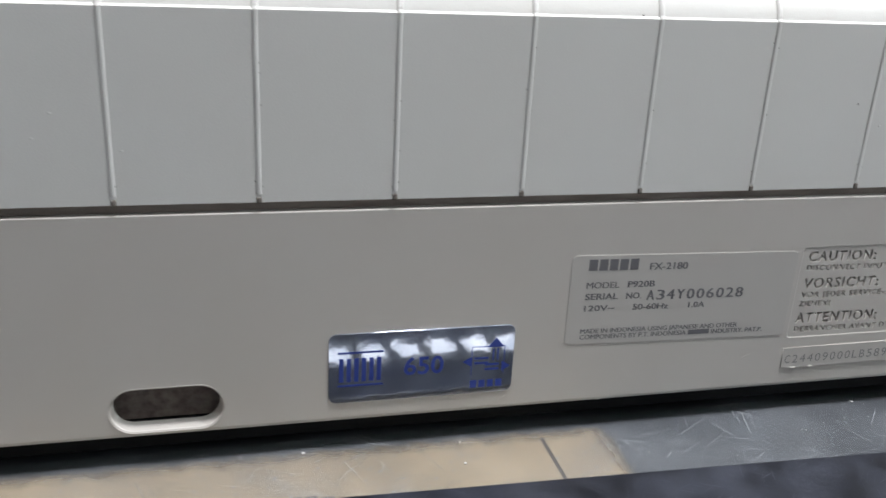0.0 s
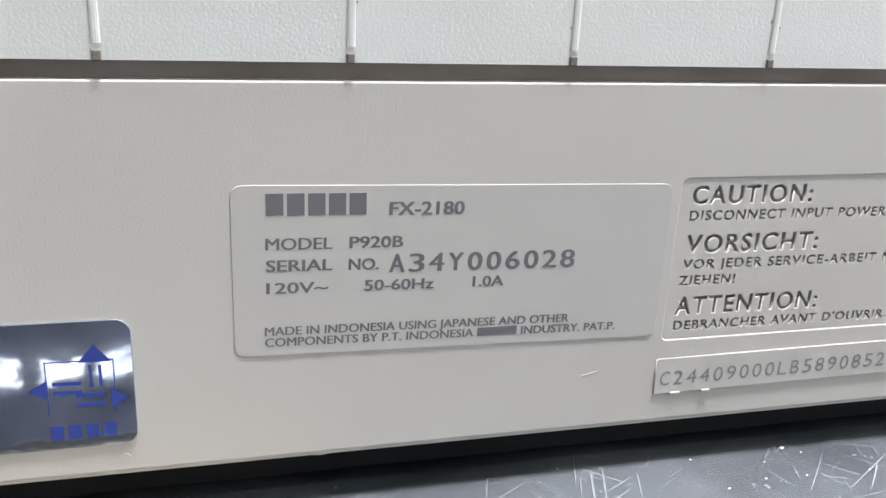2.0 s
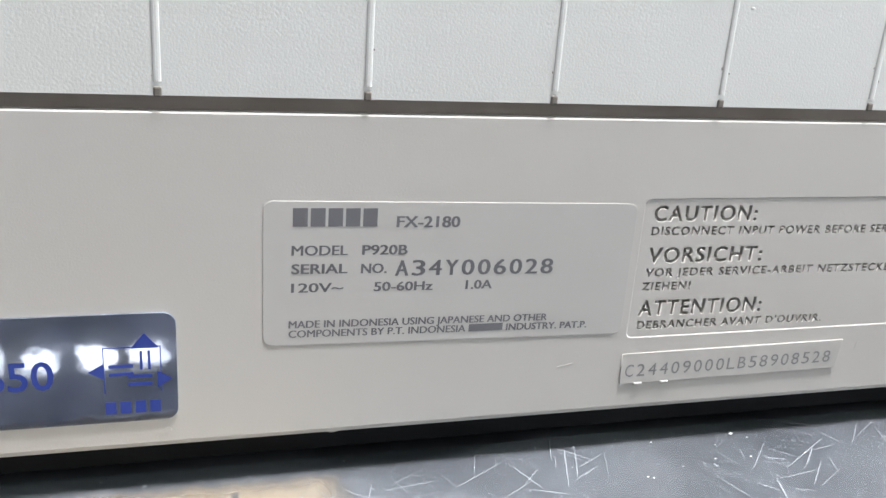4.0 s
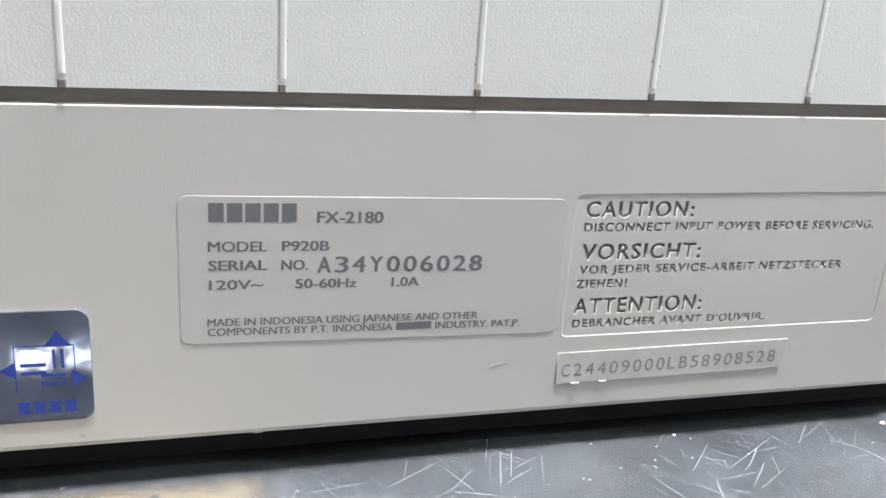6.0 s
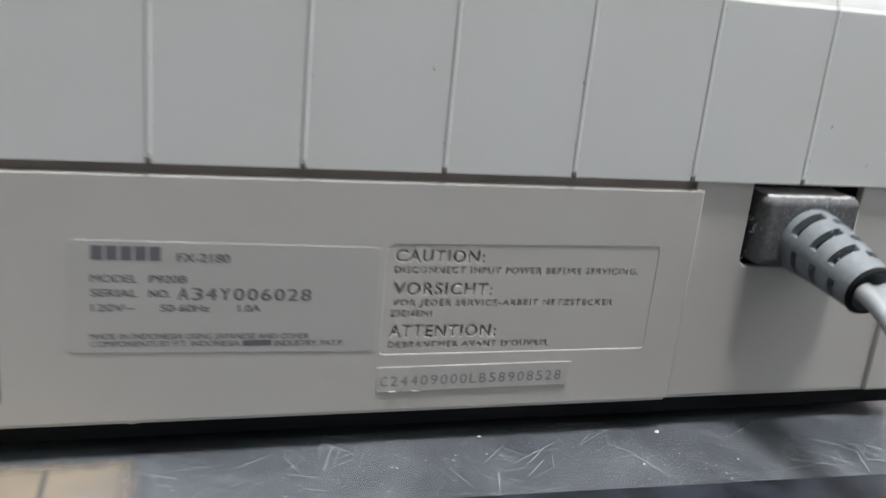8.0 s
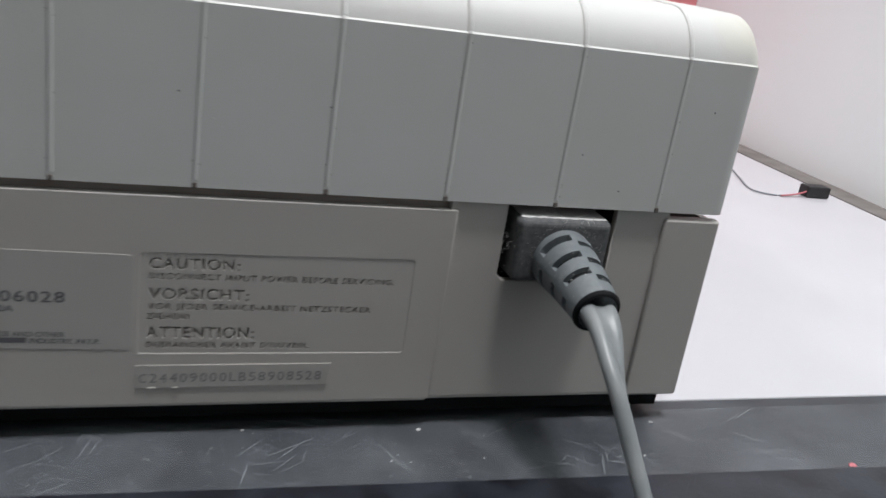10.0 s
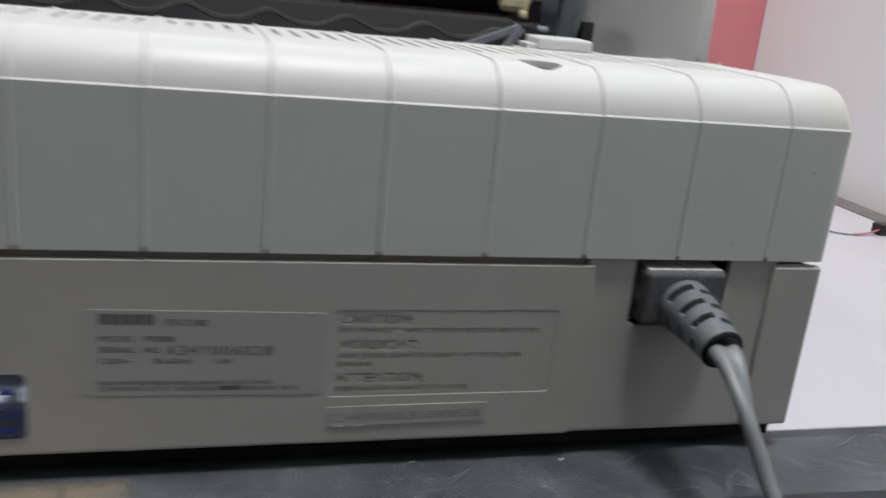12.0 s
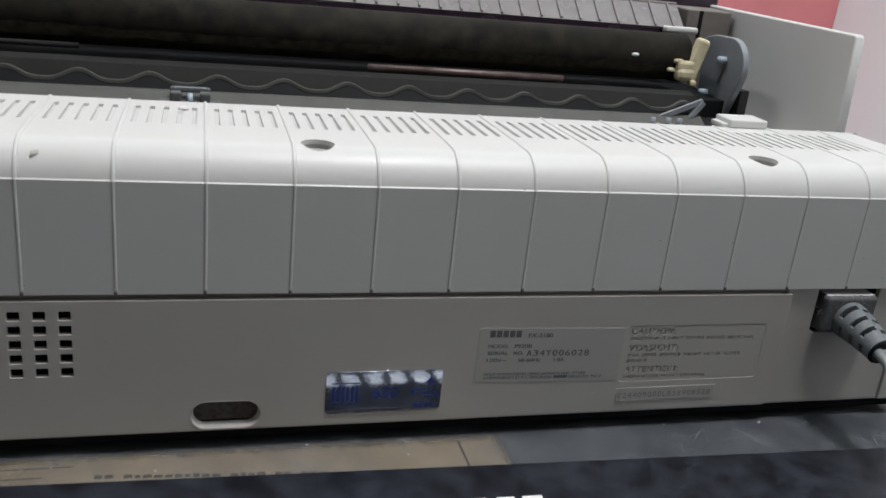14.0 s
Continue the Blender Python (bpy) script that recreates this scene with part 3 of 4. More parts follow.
for a, b in zip(rings, rings[1:]):
    for j in range(4):
        wave.faces.new((a[j], a[(j + 1) % 4], b[(j + 1) % 4], b[j]))
rows_of_wave = [[v.co.copy() for v in r] for r in rings]
part("wavy_rib", wave, TRAY, guide_ob)
# near-black strip stands in for the shade in the hollows below the rib
hollow_shade = bmesh.new()
low = [hollow_shade.verts.new((r[0].x, 0.1525, 0.1436)) for r in rows_of_wave]
high = [hollow_shade.verts.new((r[0].x, r[0].y - 0.0048, r[0].z - 0.0022)) for r in rows_of_wave]
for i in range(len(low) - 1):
    hollow_shade.faces.new((low[i], low[i + 1], high[i + 1], high[i]))
part("hollow_shade", hollow_shade, DEEP_BLACK, guide_ob)
skirt = bmesh.new()
ends = [[skirt.verts.new((x, y, z)) for y, z in ((0.1390, 0.1376), (0.1505, 0.1440), (0.1525, 0.1440), (0.1525, 0.1376))] for x in (LEFT + 0.021, 0.171)]
for k in range(4):
    skirt.faces.new((ends[0][k], ends[0][(k + 1) % 4], ends[1][(k + 1) % 4], ends[1][k]))
skirt.faces.new(ends[0]), skirt.faces.new(ends[1])
part("guide_skirt", skirt, TRAY, guide_ob, "grey skirt under the wavy rib")
block("guide_strip", LEFT + 0.02, 0.18, 0.107, 0.152, 0.1315, 0.1375, TRAY, printer, "grey flat strip", 0.0006)
part("pressure_shaft", rod(bmesh.new(), (-0.05, 0.192, 0.1565), (0.085, 0.192, 0.1565), 0.0028, 12), RUST, printer, "rusty thin shaft", True)
part("pressure_shaft", rod(bmesh.new(), (LEFT + 0.03, 0.198, 0.1585), (-0.225, 0.198, 0.1585), 0.0018, 12), GUIDE, printer, "", True)
block("carriage_bed", LEFT + 0.01, 0.2135, 0.185, 0.30, 0.118, 0.149, DEEP_BLACK, printer)

# tractor clip at the cover's edge
bm = bmesh.new()
box(bm, -0.177, -0.143, 0.131, 0.147, 0.1376, 0.1408, 0.0010)
box(bm, -0.171, -0.165, 0.134, 0.146, 0.1408, 0.1462, 0.0010)
box(bm, -0.155, -0.149, 0.134, 0.146, 0.1408, 0.1462, 0.0010)
box(bm, -0.171, -0.149, 0.140, 0.146, 0.1450, 0.1476, 0.0008)
clip = part("tractor_clip", bm, HOOD, printer, "dark grey tractor clip")
part("clip_edge", box(bmesh.new(), -0.1685, -0.1515, 0.1402, 0.1412, 0.1477, 0.1480, 0.0001), PEG, clip)
part("pin", rod(bmesh.new(), (-0.160, 0.135, 0.1405), (-0.160, 0.138, 0.1448), 0.0015, 12), PEG, clip, "", True)

# right end: slate end plate with two pegs, cream lever, black block, small levers
pts = [(0.188, 0.130), (0.178, 0.153), (0.1715, 0.166)]
pts += [(0.192 - 0.0215 * math.cos(radians(k)), 0.1735 + 0.0195 * math.sin(radians(k))) for k in range(-10, 100, 12)]
pts += [(0.214, 0.192), (0.228, 0.188), (0.226, 0.171), (0.224, 0.149), (0.214, 0.130)]
m = plate_mesh([pts], 0.005, 0.0008)
m.transform(Matrix.Translation((0.214, 0, 0)) @ Matrix.Rotation(radians(90), 4, "Z"))
end_plate = link_mesh("end_plate", m, SLATE, printer, "slate grey rounded end plate")
part("peg", rod(bmesh.new(), (0.2105, 0.194, 0.1765), (0.2030, 0.194, 0.1765), 0.0026, 16), PEG, end_plate, "", True)
part("peg", rod(bmesh.new(), (0.2105, 0.211, 0.1500), (0.2030, 0.211, 0.1500), 0.0026, 16), PEG, end_plate, "", True)
part("web", sweep(bmesh.new(), [(0.2088, 0.194, 0.1750), (0.2088, 0.198, 0.160)], [(-0.0016, -0.0014), (0.0016, -0.0014), (0.0016, 0.0014), (-0.0016, 0.0014)]), SLATE, end_plate)
bm = bmesh.new()
box(bm, -0.0056, 0.0056, -0.003, 0.003, -0.0160, 0.0155, 0.0028, 3)
bm.transform(pose(0.1895, 0.2015, 0.1745, 0, 14, 0))
for x0, x1, y0, y1, z0, z1, r in ((0.1740, 0.1890, 0.196, 0.204, 0.1590, 0.1690, 0.0034), (0.1740, 0.1880, 0.197, 0.203, 0.1660, 0.1735, 0.0022), (0.1715, 0.1790, 0.198, 0.203, 0.1715, 0.1745, 0.0012), (0.1680, 0.1740, 0.199, 0.203, 0.1650, 0.1680, 0.0012), (0.1850, 0.1905, 0.195, 0.201, 0.1560, 0.1605, 0.0014)):
    box(bm, x0, x1, y0, y1, z0, z1, r)
part("release_lever", bm, CREAM, printer, "yellowed cream lever with grime")
block("black_block", 0.2150, 0.2220, 0.176, 0.186, 0.128, 0.1585, BLACK, printer)
block("well_floor", 0.172, 0.216, 0.106, 0.30, 0.118, 0.1365, BLACK, printer)
fork = [(-0.0012, -0.0016), (0.0012, -0.0016), (0.0012, 0.0016), (-0.0012, 0.0016)]
part("link_arm", sweep(bmesh.new(), [(0.136, 0.150, 0.1400), (0.171, 0.1515, 0.1540)], fork), SLATE, printer)
part("link_arm", sweep(bmesh.new(), [(0.1600, 0.149, 0.1385), (0.1715, 0.1505, 0.1535)], fork), SLATE, printer)
part("link_arm", sweep(bmesh.new(), [(0.1400, 0.147, 0.1385), (0.1620, 0.147, 0.1385)], fork), SLATE, printer)
for x in (0.128, 0.139, 0.147):
    part("stud", rod(bmesh.new(), (x, 0.135, 0.1375), (x, 0.135, 0.1450), 0.0018, 12), SLATE, printer, "", True)

# clear ribbed separator and smoked lid over the platen
lid = bmesh.new()
box(lid, LEFT + 0.03, 0.1985, -0.0125, 0.0125, -0.0009, 0.0009)
lid.transform(pose(0, 0.252, 0.1992, 40))
sep = part("separator", lid, CLEAR, printer, "clear ribbed plastic paper separator")
rib = part("separator_rib", box(bmesh.new(), -0.0008, 0.0008, -0.0115, 0.0115, 0.0009, 0.0022), CLEAR, sep)
rib.matrix_world = pose(0.190, 0.252, 0.1992, 40)
for k in range(1, 34):
    twin = rib.copy()
    scene.collection.objects.link(twin)
    twin.matrix_world = pose(0.190 - 0.0152 * k, 0.252, 0.1992, 40)
block("separator_rail", LEFT + 0.03, 0.1990, 0.2600, 0.2630, 0.2065, 0.2090, CLEAR, sep, "pale clear rail along the separator", 0.0008)
block("separator_end", 0.1810, 0.2090, 0.238, 0.244, 0.1885, 0.1930, COVER, printer, "small white end piece", 0.0015)
block("front_lid", LEFT + 0.03, 0.252, 0.290, 0.298, 0.150, 0.216, SMOKE, printer, "dark smoked plastic lid", 0.001)
hinge = block("lid_hinge", 0.2040, 0.2420, 0.2500, 0.2860, 0.165, 0.2055, HINGE, printer, "brownish grey hinge bracket", 0.001)
block("hinge_slit", 0.2140, 0.2170, 0.2494, 0.2502, 0.185, 0.2050, DEEP_BLACK, hinge, "", 0)


# ---- nameplate, embossed caution, strip and foil sticker ----
SL = 0.017
nameplate = link_mesh("nameplate", plate_mesh([[(x, z - (x + 0.0195) * 0.019) for x, z in rounded(-0.0195, 0.0603, 0.0320, 0.0627, 0.0020)]], 0.0005, 0.00005, (0, -0.00013, 0)), LABEL, printer, "grey printed nameplate")


def line(body, x0, x1, z, high, bold=0.007, mat=INK):
    bm = lettering(body, x0, x1, z, high, -0.00016, 0.0, bold, SL)
    # struck twice, a hair apart, for a bold face
    again = lettering(body, x0 + high * 0.07, x1 + high * 0.07, z, high, -0.00017, 0.0, bold, SL)
    twin = bpy.data.meshes.new("twin")
    again.to_mesh(twin)
    again.free()
    bm.from_mesh(twin)
    bpy.data.meshes.remove(twin)
    part("print_line", bm, mat, nameplate)


def blocks(xs, z, high, mat, parent, y, depth=0.00003, slope=0.0, x_ref=0.0):
    for x0, x1 in xs:
        dz = -(x0 - x_ref) * slope
        part("print_block", box(bmesh.new(), x0, x1, y - depth, y, z + dz, z + dz + high), mat, parent)


blocks([(-0.0138 + 0.00347 * i, -0.0138 + 0.00347 * i + 0.0029) for i in range(5)], 0.0574, 0.0038, INK, nameplate, -0.00014, slope=SL, x_ref=-0.0138)
line("FX-2180", 0.0069, 0.0201, 0.0569, 0.0025)
line("MODEL", -0.0140, -0.0029, 0.0514, 0.0022, 0.0)
line("P920B", 0.0001, 0.0094, 0.0512, 0.0022)
line("SERIAL", -0.0140, -0.0029, 0.0475, 0.0022)
line("NO.", 0.0000, 0.0052, 0.0472, 0.0022)
for i, ch in enumerate("A34Y006028"):
    x = 0.0071 + 0.00355 * i
    line(ch, x, x + 0.0026, 0.0464 - (x - 0.0071) * SL, 0.0036, 0.0, INK)
line("120V~", -0.0140, -0.0036, 0.0435, 0.0021, 0.004)
line("50-60Hz", 0.0028, 0.0152, 0.0432, 0.0021)
line("1.0A", 0.0225, 0.0283, 0.0429, 0.0021)
line("MADE IN INDONESIA USING JAPANESE AND OTHER", -0.0144, 0.0418, 0.0357, 0.0017, 0.0)
line("COMPONENTS BY P.T. INDONESIA", -0.0144, 0.0232, 0.0336, 0.0017, 0.0)
blocks([(0.0240, 0.0317)], 0.0336, 0.0017, INK, nameplate, -0.00014, slope=SL, x_ref=-0.0144)
line("INDUSTRY. PAT.P.", 0.0325, 0.0515, 0.0328, 0.0017, 0.008)

# sunk caution field with letters engraved in the case's own plastic
def letter_loops(body, x0, x1, z, high, slope, spacing):
    """The outlines of a line of letters as closed loops of (x, z)."""
    cu = bpy.data.curves.new("letters", "FONT")
    cu.body, cu.size, cu.space_character = body, 1.0, spacing
    ob = new("temporary", cu)
    outline = ob.to_curve(bpy.context.evaluated_depsgraph_get())
    loops = []
    for sp in outline.splines:
        pts, n = [], len(sp.bezier_points)
        for k in range(n):
            a, b = sp.bezier_points[k], sp.bezier_points[(k + 1) % n]
            p0, p1, p2, p3 = a.co, a.handle_right, b.handle_left, b.co
            straight = (p1 - p0).cross(p3 - p0).length + (p2 - p3).cross(p3 - p0).length < 1e-4
            for q in range(1 if straight else 5):
                t = q / 5
                v = p0 * (1 - t) ** 3 + p1 * 3 * t * (1 - t) ** 2 + p2 * 3 * t * t * (1 - t) + p3 * t ** 3
                pts.append((v.x, v.y))
        loops.append(pts)
    ob.to_curve_clear()
    bpy.data.objects.remove(ob)
    bpy.data.curves.remove(cu)
    lo, hi = min(p[0] for l in loops for p in l), max(p[0] for l in loops for p in l)
    out = []
    for l in loops:
        pts = [(x0 + (px - lo) * (x1 - x0) / (hi - lo), py * high / 0.729) for px, py in l]
        out.append([(px, z + pz - (px - x0) * slope) for px, pz in pts])
    return out


field = bmesh.new()
for body, x0, x1, z, high, wide, low, top in (
    ("CAUTION:", 0.0647, 0.0904, 0.0571, 0.0036, 0.00010, 0.0566, 0.0630), ("DISCONNECT INPUT POWER BEFORE SERVICING.", 0.0646, 0.1393, 0.0538, 0.0020, 0.00008, 0.0520, 0.0566),
    ("VORSICHT:", 0.0648, 0.0937, 0.0473, 0.0037, 0.00010, 0.0466, 0.0520), ("VOR JEDER SERVICE-ARBEIT NETZSTECKER", 0.0647, 0.1325, 0.0440, 0.0020, 0.00008, 0.0431, 0.0466),
    ("ZIEHEN!", 0.0643, 0.0764, 0.0407, 0.0020, 0.00008, 0.0395, 0.0431), ("ATTENTION:", 0.0644, 0.0962, 0.0345, 0.0038, 0.00009, 0.0339, 0.0395),
    ("DEBRANCHER AVANT D'OUVRIR.", 0.0645, 0.1139, 0.0312, 0.0020, 0.00008, 0.0283, 0.0339)):
    lip = 0.00014 if high > 0.003 else 0.00002
    edge = wide + lip
    frame_loop = [(0.0612 - edge, low - edge), (0.1462 + edge, low - edge), (0.1462 + edge, top + edge), (0.0612 - edge, top + edge)]
    band = plate_mesh([frame_loop] + letter_loops(body, x0, x1, z, high, 0.008, 1.18 if high > 0.003 else 1.2), 0.0012, lip, (0, 0.00014, 0), grow=wide)
    field.from_mesh(band)
    bpy.data.meshes.remove(band)
caution = part("caution_field", field, PLASTIC, printer, "sunk field with engraved caution text")
block("engraving_floor", 0.0614, 0.1460, 0.00134, 0.0024, 0.0285, 0.0628, PLASTIC, caution, "", 0)

strip = link_mesh("number_strip", plate_mesh([[(0.0619, 0.0175), (0.1208, 0.0179), (0.1216, 0.0255), (0.0617, 0.0252)]], 0.0005, 0.00006, (0, -0.0003, 0)), WORN, printer, "worn grey serial strip")
for i, ch in enumerate("C24409000LB58908528"):
    x = 0.0629 + 0.00299 * i
    part("print_character", lettering(ch, x, x + 0.0021, 0.0193 + 0.0004 * i / 18, 0.0033, -0.00034, 0.0, 0.0), SOFT_INK, strip)
for x, w in ((0.0655, 0.0022), (0.0725, 0.0020)):
    part("torn_edge", box(bmesh.new(), x, x + w, -0.0005, 0.0, 0.0170, 0.0177, 0.0002), WORN, strip)

foil = link_mesh("foil_sticker", plate_mesh([rounded(-0.0948, -0.0362, 0.0170, 0.0405, 0.0025)], 0.0005, 0.00012, (0, -0.0003, 0)), FOIL, printer, "shiny blue silver foil sticker")
FY = -0.00032
blocks([(-0.0920, -0.0780)], 0.0338, 0.0006, BLUE, foil, FY)
blocks([(-0.0920, -0.0780)], 0.0226, 0.0006, BLUE, foil, FY)
blocks([(-0.0916 + 0.00232 * i, -0.0916 + 0.00232 * i + 0.0013) for i in range(6)], 0.0242, 0.0080, BLUE, foil, FY)
part("print_line", lettering("650", -0.0715, -0.0590, 0.0252, 0.0064, FY - 0.00003, 0.0, 0.012), BLUE, foil)
for pts in ([(-0.0448, 0.0331), (-0.0396, 0.0331), (-0.0422, 0.0363)], [(-0.0498, 0.0266), (-0.0498, 0.0302), (-0.0528, 0.0284)], [(-0.0400, 0.0244), (-0.0372, 0.0262), (-0.0400, 0.0280)]):
    bm = bmesh.new()
    bm.faces.new([bm.verts.new((x, FY - 0.00006, z)) for x, z in pts])
    part("arrow", bm, BLUE, foil)
blocks([(-0.0490, -0.0445)], 0.0290, 0.0007, BLUE, foil, FY)
blocks([(-0.0490, -0.0445)], 0.0273, 0.0007, BLUE, foil, FY)
blocks([(-0.0455, -0.0410)], 0.0267, 0.0007, BLUE, foil, FY)
blocks([(-0.0455, -0.0410)], 0.0250, 0.0007, BLUE, foil, FY)
blocks([(-0.0432, -0.0427), (-0.0417, -0.0412)], 0.0285, 0.0040, BLUE, foil, FY)
blocks([(-0.0500, -0.0392)], 0.0333, 0.0002, BLUE, foil, FY)
blocks([(-0.0500, -0.0498), (-0.0394, -0.0392)], 0.0236, 0.0098, BLUE, foil, FY)
blocks([(-0.0500 + 0.0028 * i, -0.0500 + 0.0028 * i + 0.0020) for i in range(4)], 0.0190, 0.0026, BLUE, foil, FY)

# ---- inlet and power cord ----
inlet = tagged(new("power_inlet"), "black dusty power inlet sunk in the case", "power inlet")
inlet.parent = printer
del inlet["category"]
block("back", 0.172, 0.217, 0.016, 0.018, 0.050, 0.086, BLACK, inlet)
block("side", 0.1725, 0.1745, 0.0045, 0.016, 0.053, 0.0835, BLACK, inlet)
block("side", 0.2145, 0.2165, 0.0045, 0.016, 0.053, 0.0835, BLACK, inlet)
block("base", 0.1745, 0.2145, 0.0045, 0.016, 0.0535, 0.0555, BLACK, inlet)

cord = tagged(new("power_cord"), "grey dusty power cord plugged into the printer", "power cord")
axis = glide([(0.1945, 0.0155, 0.0660), (0.1945, 0.0040, 0.0657), (0.1947, -0.0085, 0.0645), (0.1949, -0.0205, 0.0623), (0.1948, -0.0328, 0.0596)], 44)


def plug_section(u):
    """A tapering round sleeve with two staggered rows of slits on each side."""
    n, out = 96, []
    for j in range(n):
        a = 2 * math.pi * (j + 0.5) / n
        deg = math.degrees(a)
        rad = 0.0096 + 0.0010 * min(max((u - 0.26) / 0.12, 0), 1) - 0.0032 * max(u - 0.45, 0) / 0.55
        near = lambda rows, half: any(abs(u - r) < half for r in rows)
        if (203 < deg < 263 or 25 < deg < 92) and near((0.47, 0.63, 0.79), 0.027):
            rad *= 0.74
        if (272 < deg < 334 or 115 < deg < 178) and near((0.53, 0.69, 0.85), 0.021):
            rad *= 0.74
        if u > 0.97:
            rad *= 1 - (u - 0.97) * 5
        out.append((rad * math.cos(a), rad * math.sin(a)))
    return out


plug = part("plug", sweep(bmesh.new(), axis[36:], lambda u: plug_section(0.2045 + 0.7955 * u)), PLUG, cord, "dusty grey ribbed plug", False)
part("hood", box(bmesh.new(), 0.1776, 0.2112, -0.0034, 0.0155, 0.0570, 0.0787, 0.0022, 4), HOOD, plug, "square dusty hood")
for p in plug.data.polygons:
    p.use_smooth = True
plug.data.set_sharp_from_angle(angle=radians(32))
part("sleeve_core", sweep(bmesh.new(), axis[58:-5], lambda u: [((0.0086 - 0.0023 * u) * math.cos(2 * math.pi * k / 40), (0.0086 - 0.0023 * u) * math.sin(2 * math.pi * k / 40)) for k in range(40)]), DEEP_BLACK, cord, "", True)
part("end_ring", sweep(bmesh.new(), axis[-5:], lambda u: [((0.0079 - 0.0008 * u) * math.cos(2 * math.pi * k / 40), (0.0079 - 0.0008 * u) * math.sin(2 * math.pi * k / 40)) for k in range(40)]), DEEP_BLACK, plug, "", True)
# dust lying on the hood
dust_rng = random.Random(8)
bm = bmesh.new()
rows = [[bm.verts.new((0.1790 + 0.0310 * i / 24 + dust_rng.uniform(-0.0004, 0.0004), -0.0008 + 0.0125 * j / 6 + dust_rng.uniform(-0.0005, 0.0005), 0.07876 + dust_rng.uniform(0, 0.0004) * (0 < j < 6))) for i in range(25)] for j in range(7)]
for a, b in zip(rows, rows[1:]):
    for i in range(24):
        bm.faces.new((a[i], a[i + 1], b[i + 1], b[i]))
tagged(part("hood_dust", bm, DUST, cord, "pale grey dust on the plug", True), kind="stuff")
speck_rng = random.Random(14)
bm = bmesh.new()
for i in range(170):
    k = speck_rng.randrange(96, len(axis) - 10)
    a, u = speck_rng.uniform(math.pi * 0.95, math.pi * 1.9), k / (len(axis) - 1)
    p, r = axis[k], 0.0105 - 0.0032 * max(u - 0.45, 0) / 0.55
    bmesh.ops.create_icosphere(bm, subdivisions=1, radius=speck_rng.choice((0.00006, 0.00009, 0.00014, 0.00022)), matrix=Matrix.Translation((p.x + r * math.cos(a), p.y, p.z - r * math.sin(a))) @ Matrix.Diagonal((1.4, 1, 0.6, 1)))
tagged(part("plug_dust", bm, DUST, cord, "pale dust specks on the plug"), kind="stuff")
run = glide([(0.1948, -0.0290, 0.0611), (0.1941, -0.0400, 0.0577), (0.1926, -0.0550, 0.0470), (0.1958, -0.072, 0.027), (0.1985, -0.092, 0.0095), (0.2015, -0.13, 0.0060), (0.208, -0.22, 0.0060), (0.216, -0.45, 0.0060)], 16)


def cord_section(u):
    """Two cores side by side; the flat cord turns on edge on its way down."""
    k = min(max((u - 0.08) / 0.24, 0), 1)
    turn = radians(52) * k * k * (3 - 2 * k)
    grow = 1.0 + 0.28 * max(1 - u / 0.22, 0)
    sec = []
    for cx in (1, -1):
        for j in range(13):
            a = radians(-132 + 22 * j) if cx > 0 else radians(48 + 22 * j)
            x, y = grow * (0.0026 * cx + 0.0024 * math.cos(a)), grow * 0.0024 * math.sin(a)
            sec.append((x * math.cos(turn) - y * math.sin(turn), x * math.sin(turn) + y * math.cos(turn)))
    return sec


part("cable", sweep(bmesh.new(), run, cord_section), CORD, cord, "grey two-core vinyl cable", True)

# ---- small things by the wall ----
jack = tagged(new("wire_connector"), "small black connector box with a thin red wire", "connector")
part("body", box(bmesh.new(), 0.5760, 0.5985, 0.3215, 0.3335, 0.0002, 0.0095, 0.0014), BLACK, jack)
part("wire", wire([(0.578, 0.326, 0.004), (0.564, 0.3240, 0.0015), (0.544, 0.3220, 0.0010), (0.531, 0.335, 0.0010), (0.544, 0.370, 0.0010), (0.560, 0.414, 0.0010), (0.575, 0.50, 0.0010)], 0.0007), SLATE, jack)
part("wire", wire([(0.578, 0.324, 0.0055), (0.566, 0.3220, 0.0028), (0.550, 0.3205, 0.0012)], 0.0007), RED_WIRE, jack)

# dust and crumbs on the dark table
rng = random.Random(4)
for i in range(34):
    x, y = rng.uniform(0.0, 0.34) if i % 4 else rng.uniform(-0.24, 0.0), rng.uniform(-0.026, 0.002)
    r = rng.choice((0.00015, 0.0002, 0.0002, 0.0003, 0.0004))
    bm = bmesh.new()
    bmesh.ops.create_icosphere(bm, subdivisions=1, radius=r, matrix=Matrix.Translation((x, y, 0.0008 + r * 0.3)) @ Matrix.Diagonal((1.5, 1, 0.6, 1)))
    tagged(part("crumb", bm, DUST), "tiny white crumb on the dark table", "crumb", "crumbs on the table")

# a pink scrap and two flakes of dust on the table
flake_rng = random.Random(21)
for name, x, y, r, mat, words, kind in (("paper_scrap", 0.3121, -0.0355, 0.0014, RED_WIRE, "tiny crumpled pink paper scrap on the dark table", "scrap"), ("dust_flake", 0.1545, -0.0018, 0.0008, DUST, "small pale dust flake on the dark table", "dust"), ("dust_flake", 0.2462, -0.0020, 0.0007, DUST, "small pale dust flake on the dark table", "dust")):
    bm = bmesh.new()
    bmesh.ops.create_icosphere(bm, subdivisions=2, radius=r, matrix=Matrix.Translation((x, y, r * 0.36)) @ Matrix.Diagonal((1.2, 0.8, 0.4, 1)))
    for v in bm.verts:
        v.co += Vector((flake_rng.uniform(-0.3, 0.3) * r, flake_rng.uniform(-0.3, 0.3) * r, abs(flake_rng.uniform(0, 0.3)) * r))
    tagged(part(name, bm, mat), words, kind)

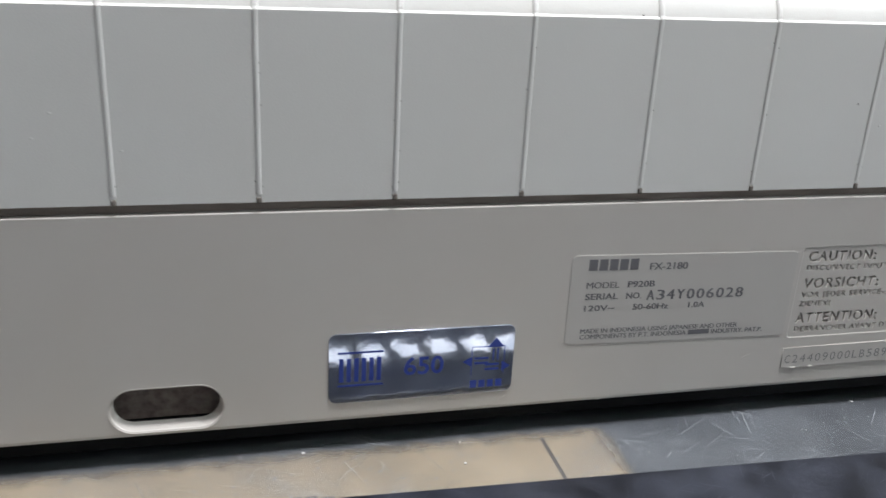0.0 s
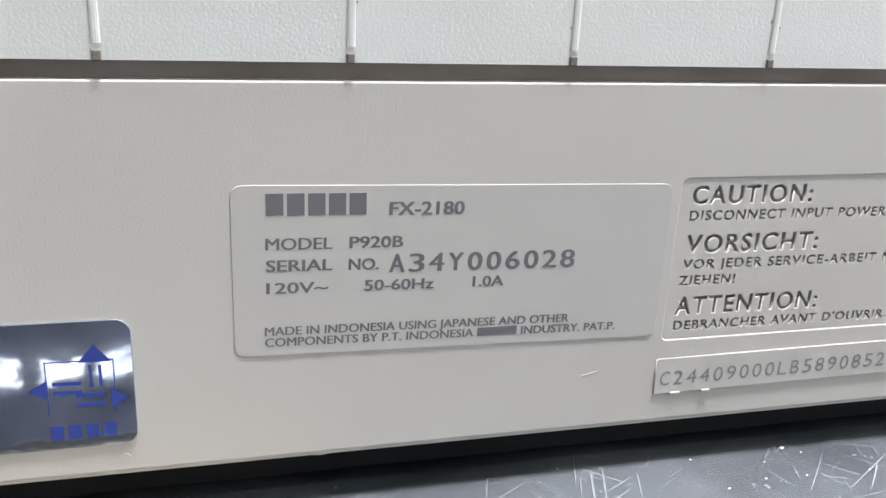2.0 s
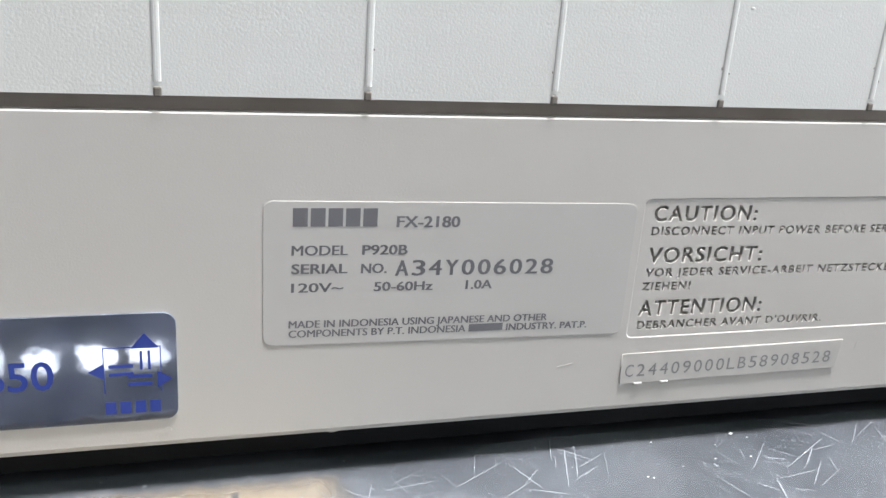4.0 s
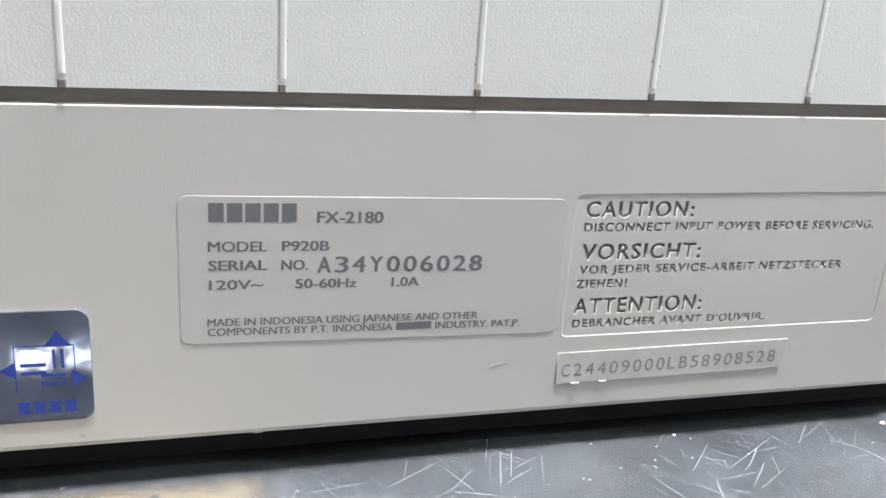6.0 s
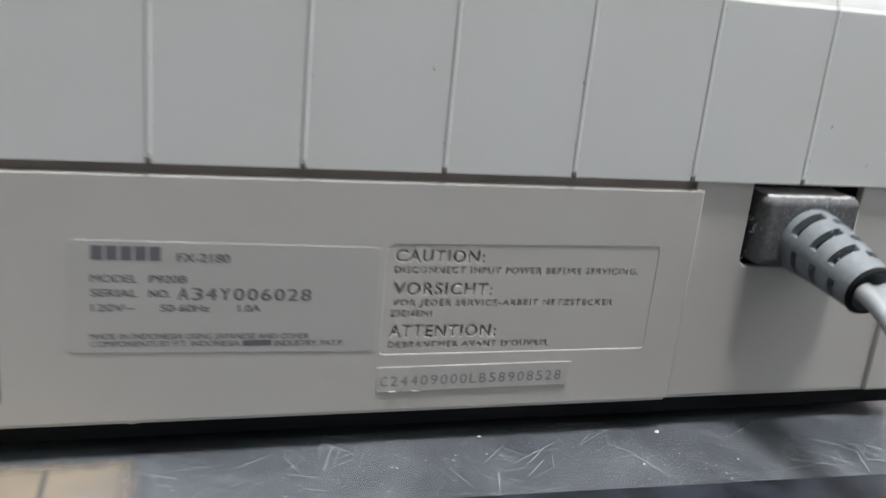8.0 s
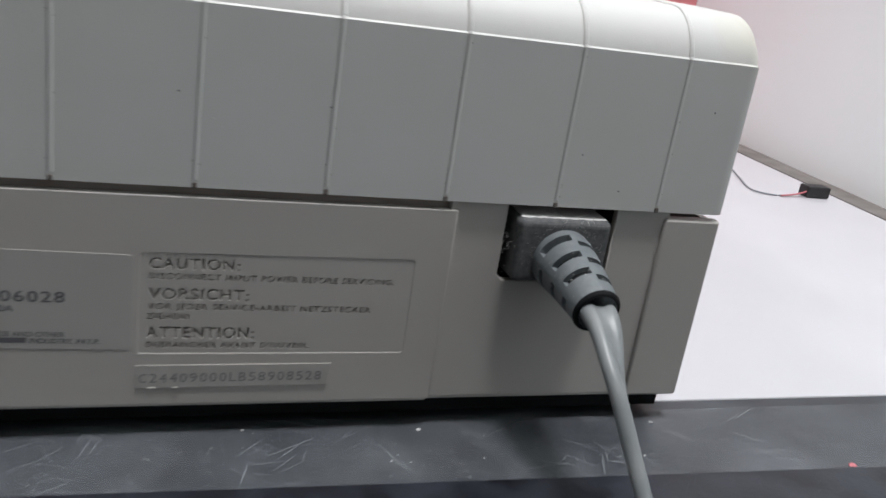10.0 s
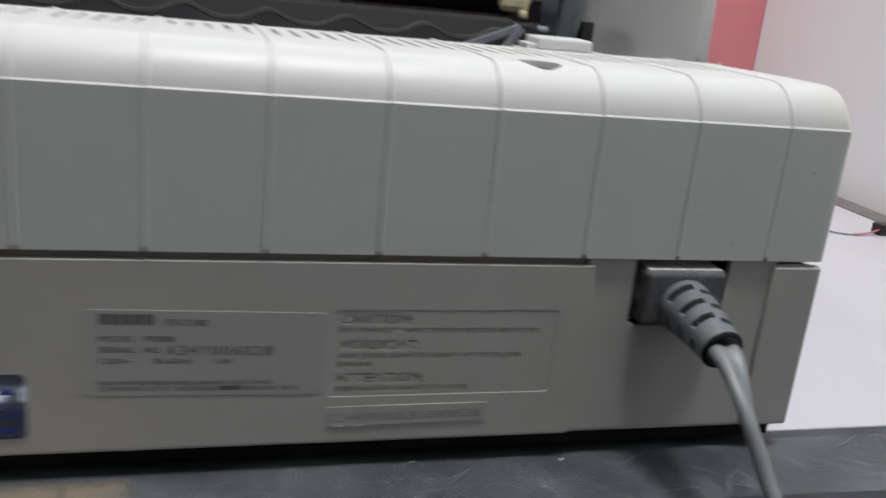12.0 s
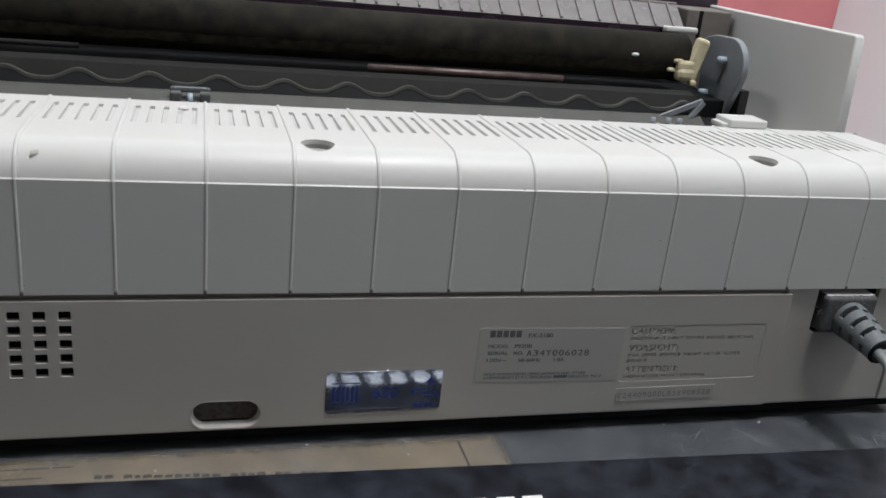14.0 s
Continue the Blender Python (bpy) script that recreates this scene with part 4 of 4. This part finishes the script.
# specks, a bump and scuffs on the cover and the case
for x, z in ((0.1962, 0.1005), (0.2415, 0.1180), (0.1520, 0.1235), (0.0705, 0.1100), (0.1130, 0.1090), (0.1905, 0.1170), (-0.0060, 0.1353), (0.2120, 0.0890)):
    part("dark_speck", rod(bmesh.new(), (x, 0.0002, z), (x, -0.00005, z), 0.00027, 8), GUIDE, cover)
for x, z in ((-0.1655, 0.1075), (-0.1705, 0.1010), (-0.1490, 0.0975), (0.0800, 0.1030)):
    bm = bmesh.new()
    bmesh.ops.create_icosphere(bm, subdivisions=2, radius=0.0005, matrix=Matrix.Translation((x, 0.0001, z)) @ Matrix.Diagonal((1.3, 0.4, 0.7, 1)))
    part("nick", bm, COVER, cover, "", True)
for x, z, w, a in ((0.0475, 0.0232, 0.0034, 12), (0.1260, 0.0235, 0.0020, 80)):
    bm = box(bmesh.new(), -w / 2, w / 2, -0.00007, 0.0002, -0.00007, 0.00007)
    bm.transform(Matrix.Translation((x, 0, z)) @ Matrix.Rotation(radians(-a), 4, "Y"))
    part("scuff", bm, PLASTIC, case)
part("stain_spot", rod(bmesh.new(), (-0.0385, 0.0002, 0.0142), (-0.0385, -0.0001, 0.0142), 0.0008, 12), WORN, case)
bm = bmesh.new()
bmesh.ops.create_icosphere(bm, subdivisions=2, radius=0.0022, matrix=Matrix.Translation((-0.0045, 0.0022, 0.0106)) @ Matrix.Diagonal((1.0, 0.6, 0.45, 1)))
part("drip", bm, PLASTIC, case, "", True)
bm = bmesh.new()
bmesh.ops.create_icosphere(bm, subdivisions=2, radius=0.0022, matrix=Matrix.Translation((0.141, 0.2005, 0.1755)) @ Matrix.Diagonal((1.4, 0.4, 0.6, 1)))
part("white_chip", bm, CRUMB, printer, "", True)

# grime caught along the ribs
grime_rng = random.Random(31)
bm = bmesh.new()
for n in range(-6, 7):
    for k in range(9):
        x, z = n * PITCH + grime_rng.choice((-0.0009, 0.0009, 0.0010)), grime_rng.uniform(0.085, 0.133)
        if grime_rng.random() < 0.35:
            z = grime_rng.uniform(0.084, 0.092)
        r = grime_rng.choice((0.00010, 0.00014, 0.00022))
        bmesh.ops.create_icosphere(bm, subdivisions=1, radius=r, matrix=Matrix.Translation((x, 0.00004, z)) @ Matrix.Diagonal((0.8, 0.4, 1.5, 1)))
tagged(part("grime", bm, DARK_GAP, cover, "dark grime specks along the ribs"), kind="stuff")

# lint in the inlet
fluff = random.Random(11)
bm = bmesh.new()
for i in range(46):
    x, y, z = fluff.uniform(0.1755, 0.186), fluff.uniform(-0.002, 0.006), fluff.uniform(0.0565, 0.074)
    if i % 3 == 0:
        x, y, z = fluff.uniform(0.178, 0.211), fluff.uniform(-0.004, 0.006), 0.0785 + fluff.uniform(0, 0.0012)
    pts = [(x, y, z)]
    for k in range(4):
        x, y, z = x + fluff.uniform(-0.0013, 0.0013), y + fluff.uniform(-0.001, 0.0008), z + fluff.uniform(-0.0012, 0.0012)
        pts.append((x, y, z))
    sweep(bm, glide(pts, 3), [(0.00006, 0), (-0.00003, 0.00005), (-0.00003, -0.00005)])
for i in range(70):
    x, y, z = fluff.uniform(0.1748, 0.1815), fluff.uniform(0.001, 0.014), fluff.uniform(0.0560, 0.076)
    if i % 2:
        z = 0.0556 + fluff.uniform(0, 0.002)
        x = fluff.uniform(0.1748, 0.205)
    bmesh.ops.create_icosphere(bm, subdivisions=1, radius=fluff.uniform(0.0001, 0.0004), matrix=Matrix.Translation((x, y, z)))
for i in range(150):
    a, r = fluff.uniform(-0.3, 3.6), fluff.uniform(0.0096, 0.0150)
    x, z = 0.1945 + r * 1.05 * math.cos(a), 0.0660 + r * 0.8 * math.sin(a)
    if 0.1782 < x < 0.2106 and 0.0580 < z < 0.0776:
        bmesh.ops.create_icosphere(bm, subdivisions=1, radius=fluff.uniform(0.00005, 0.00016), matrix=Matrix.Translation((x, -0.00345, z)))
tagged(part("lint", bm, DUST, inlet, "pale grey lint fibres"), kind="stuff")

bm = box(bmesh.new(), -0.0030, 0.0030, -0.0009, 0.0009, -0.0001, 0.0001)
bm.transform(pose(-0.2195, 0.0062, 0.14475, 48, 0, 40))
part("scuff", bm, WORN, cover, "grey scuff on the cover")
bm = bmesh.new()
bmesh.ops.create_icosphere(bm, subdivisions=2, radius=0.0018, matrix=Matrix.Translation((-0.1625, 0.0800, 0.1492)) @ Matrix.Diagonal((1.3, 0.9, 0.5, 1)))
for v in bm.verts:
    v.co += Vector((fluff.uniform(-0.0004, 0.0004), fluff.uniform(-0.0004, 0.0004), fluff.uniform(-0.0002, 0.0003)))
tagged(part("paper_crumb", bm, CRUMB), "tiny white paper crumb on the cover's slots", "crumb")
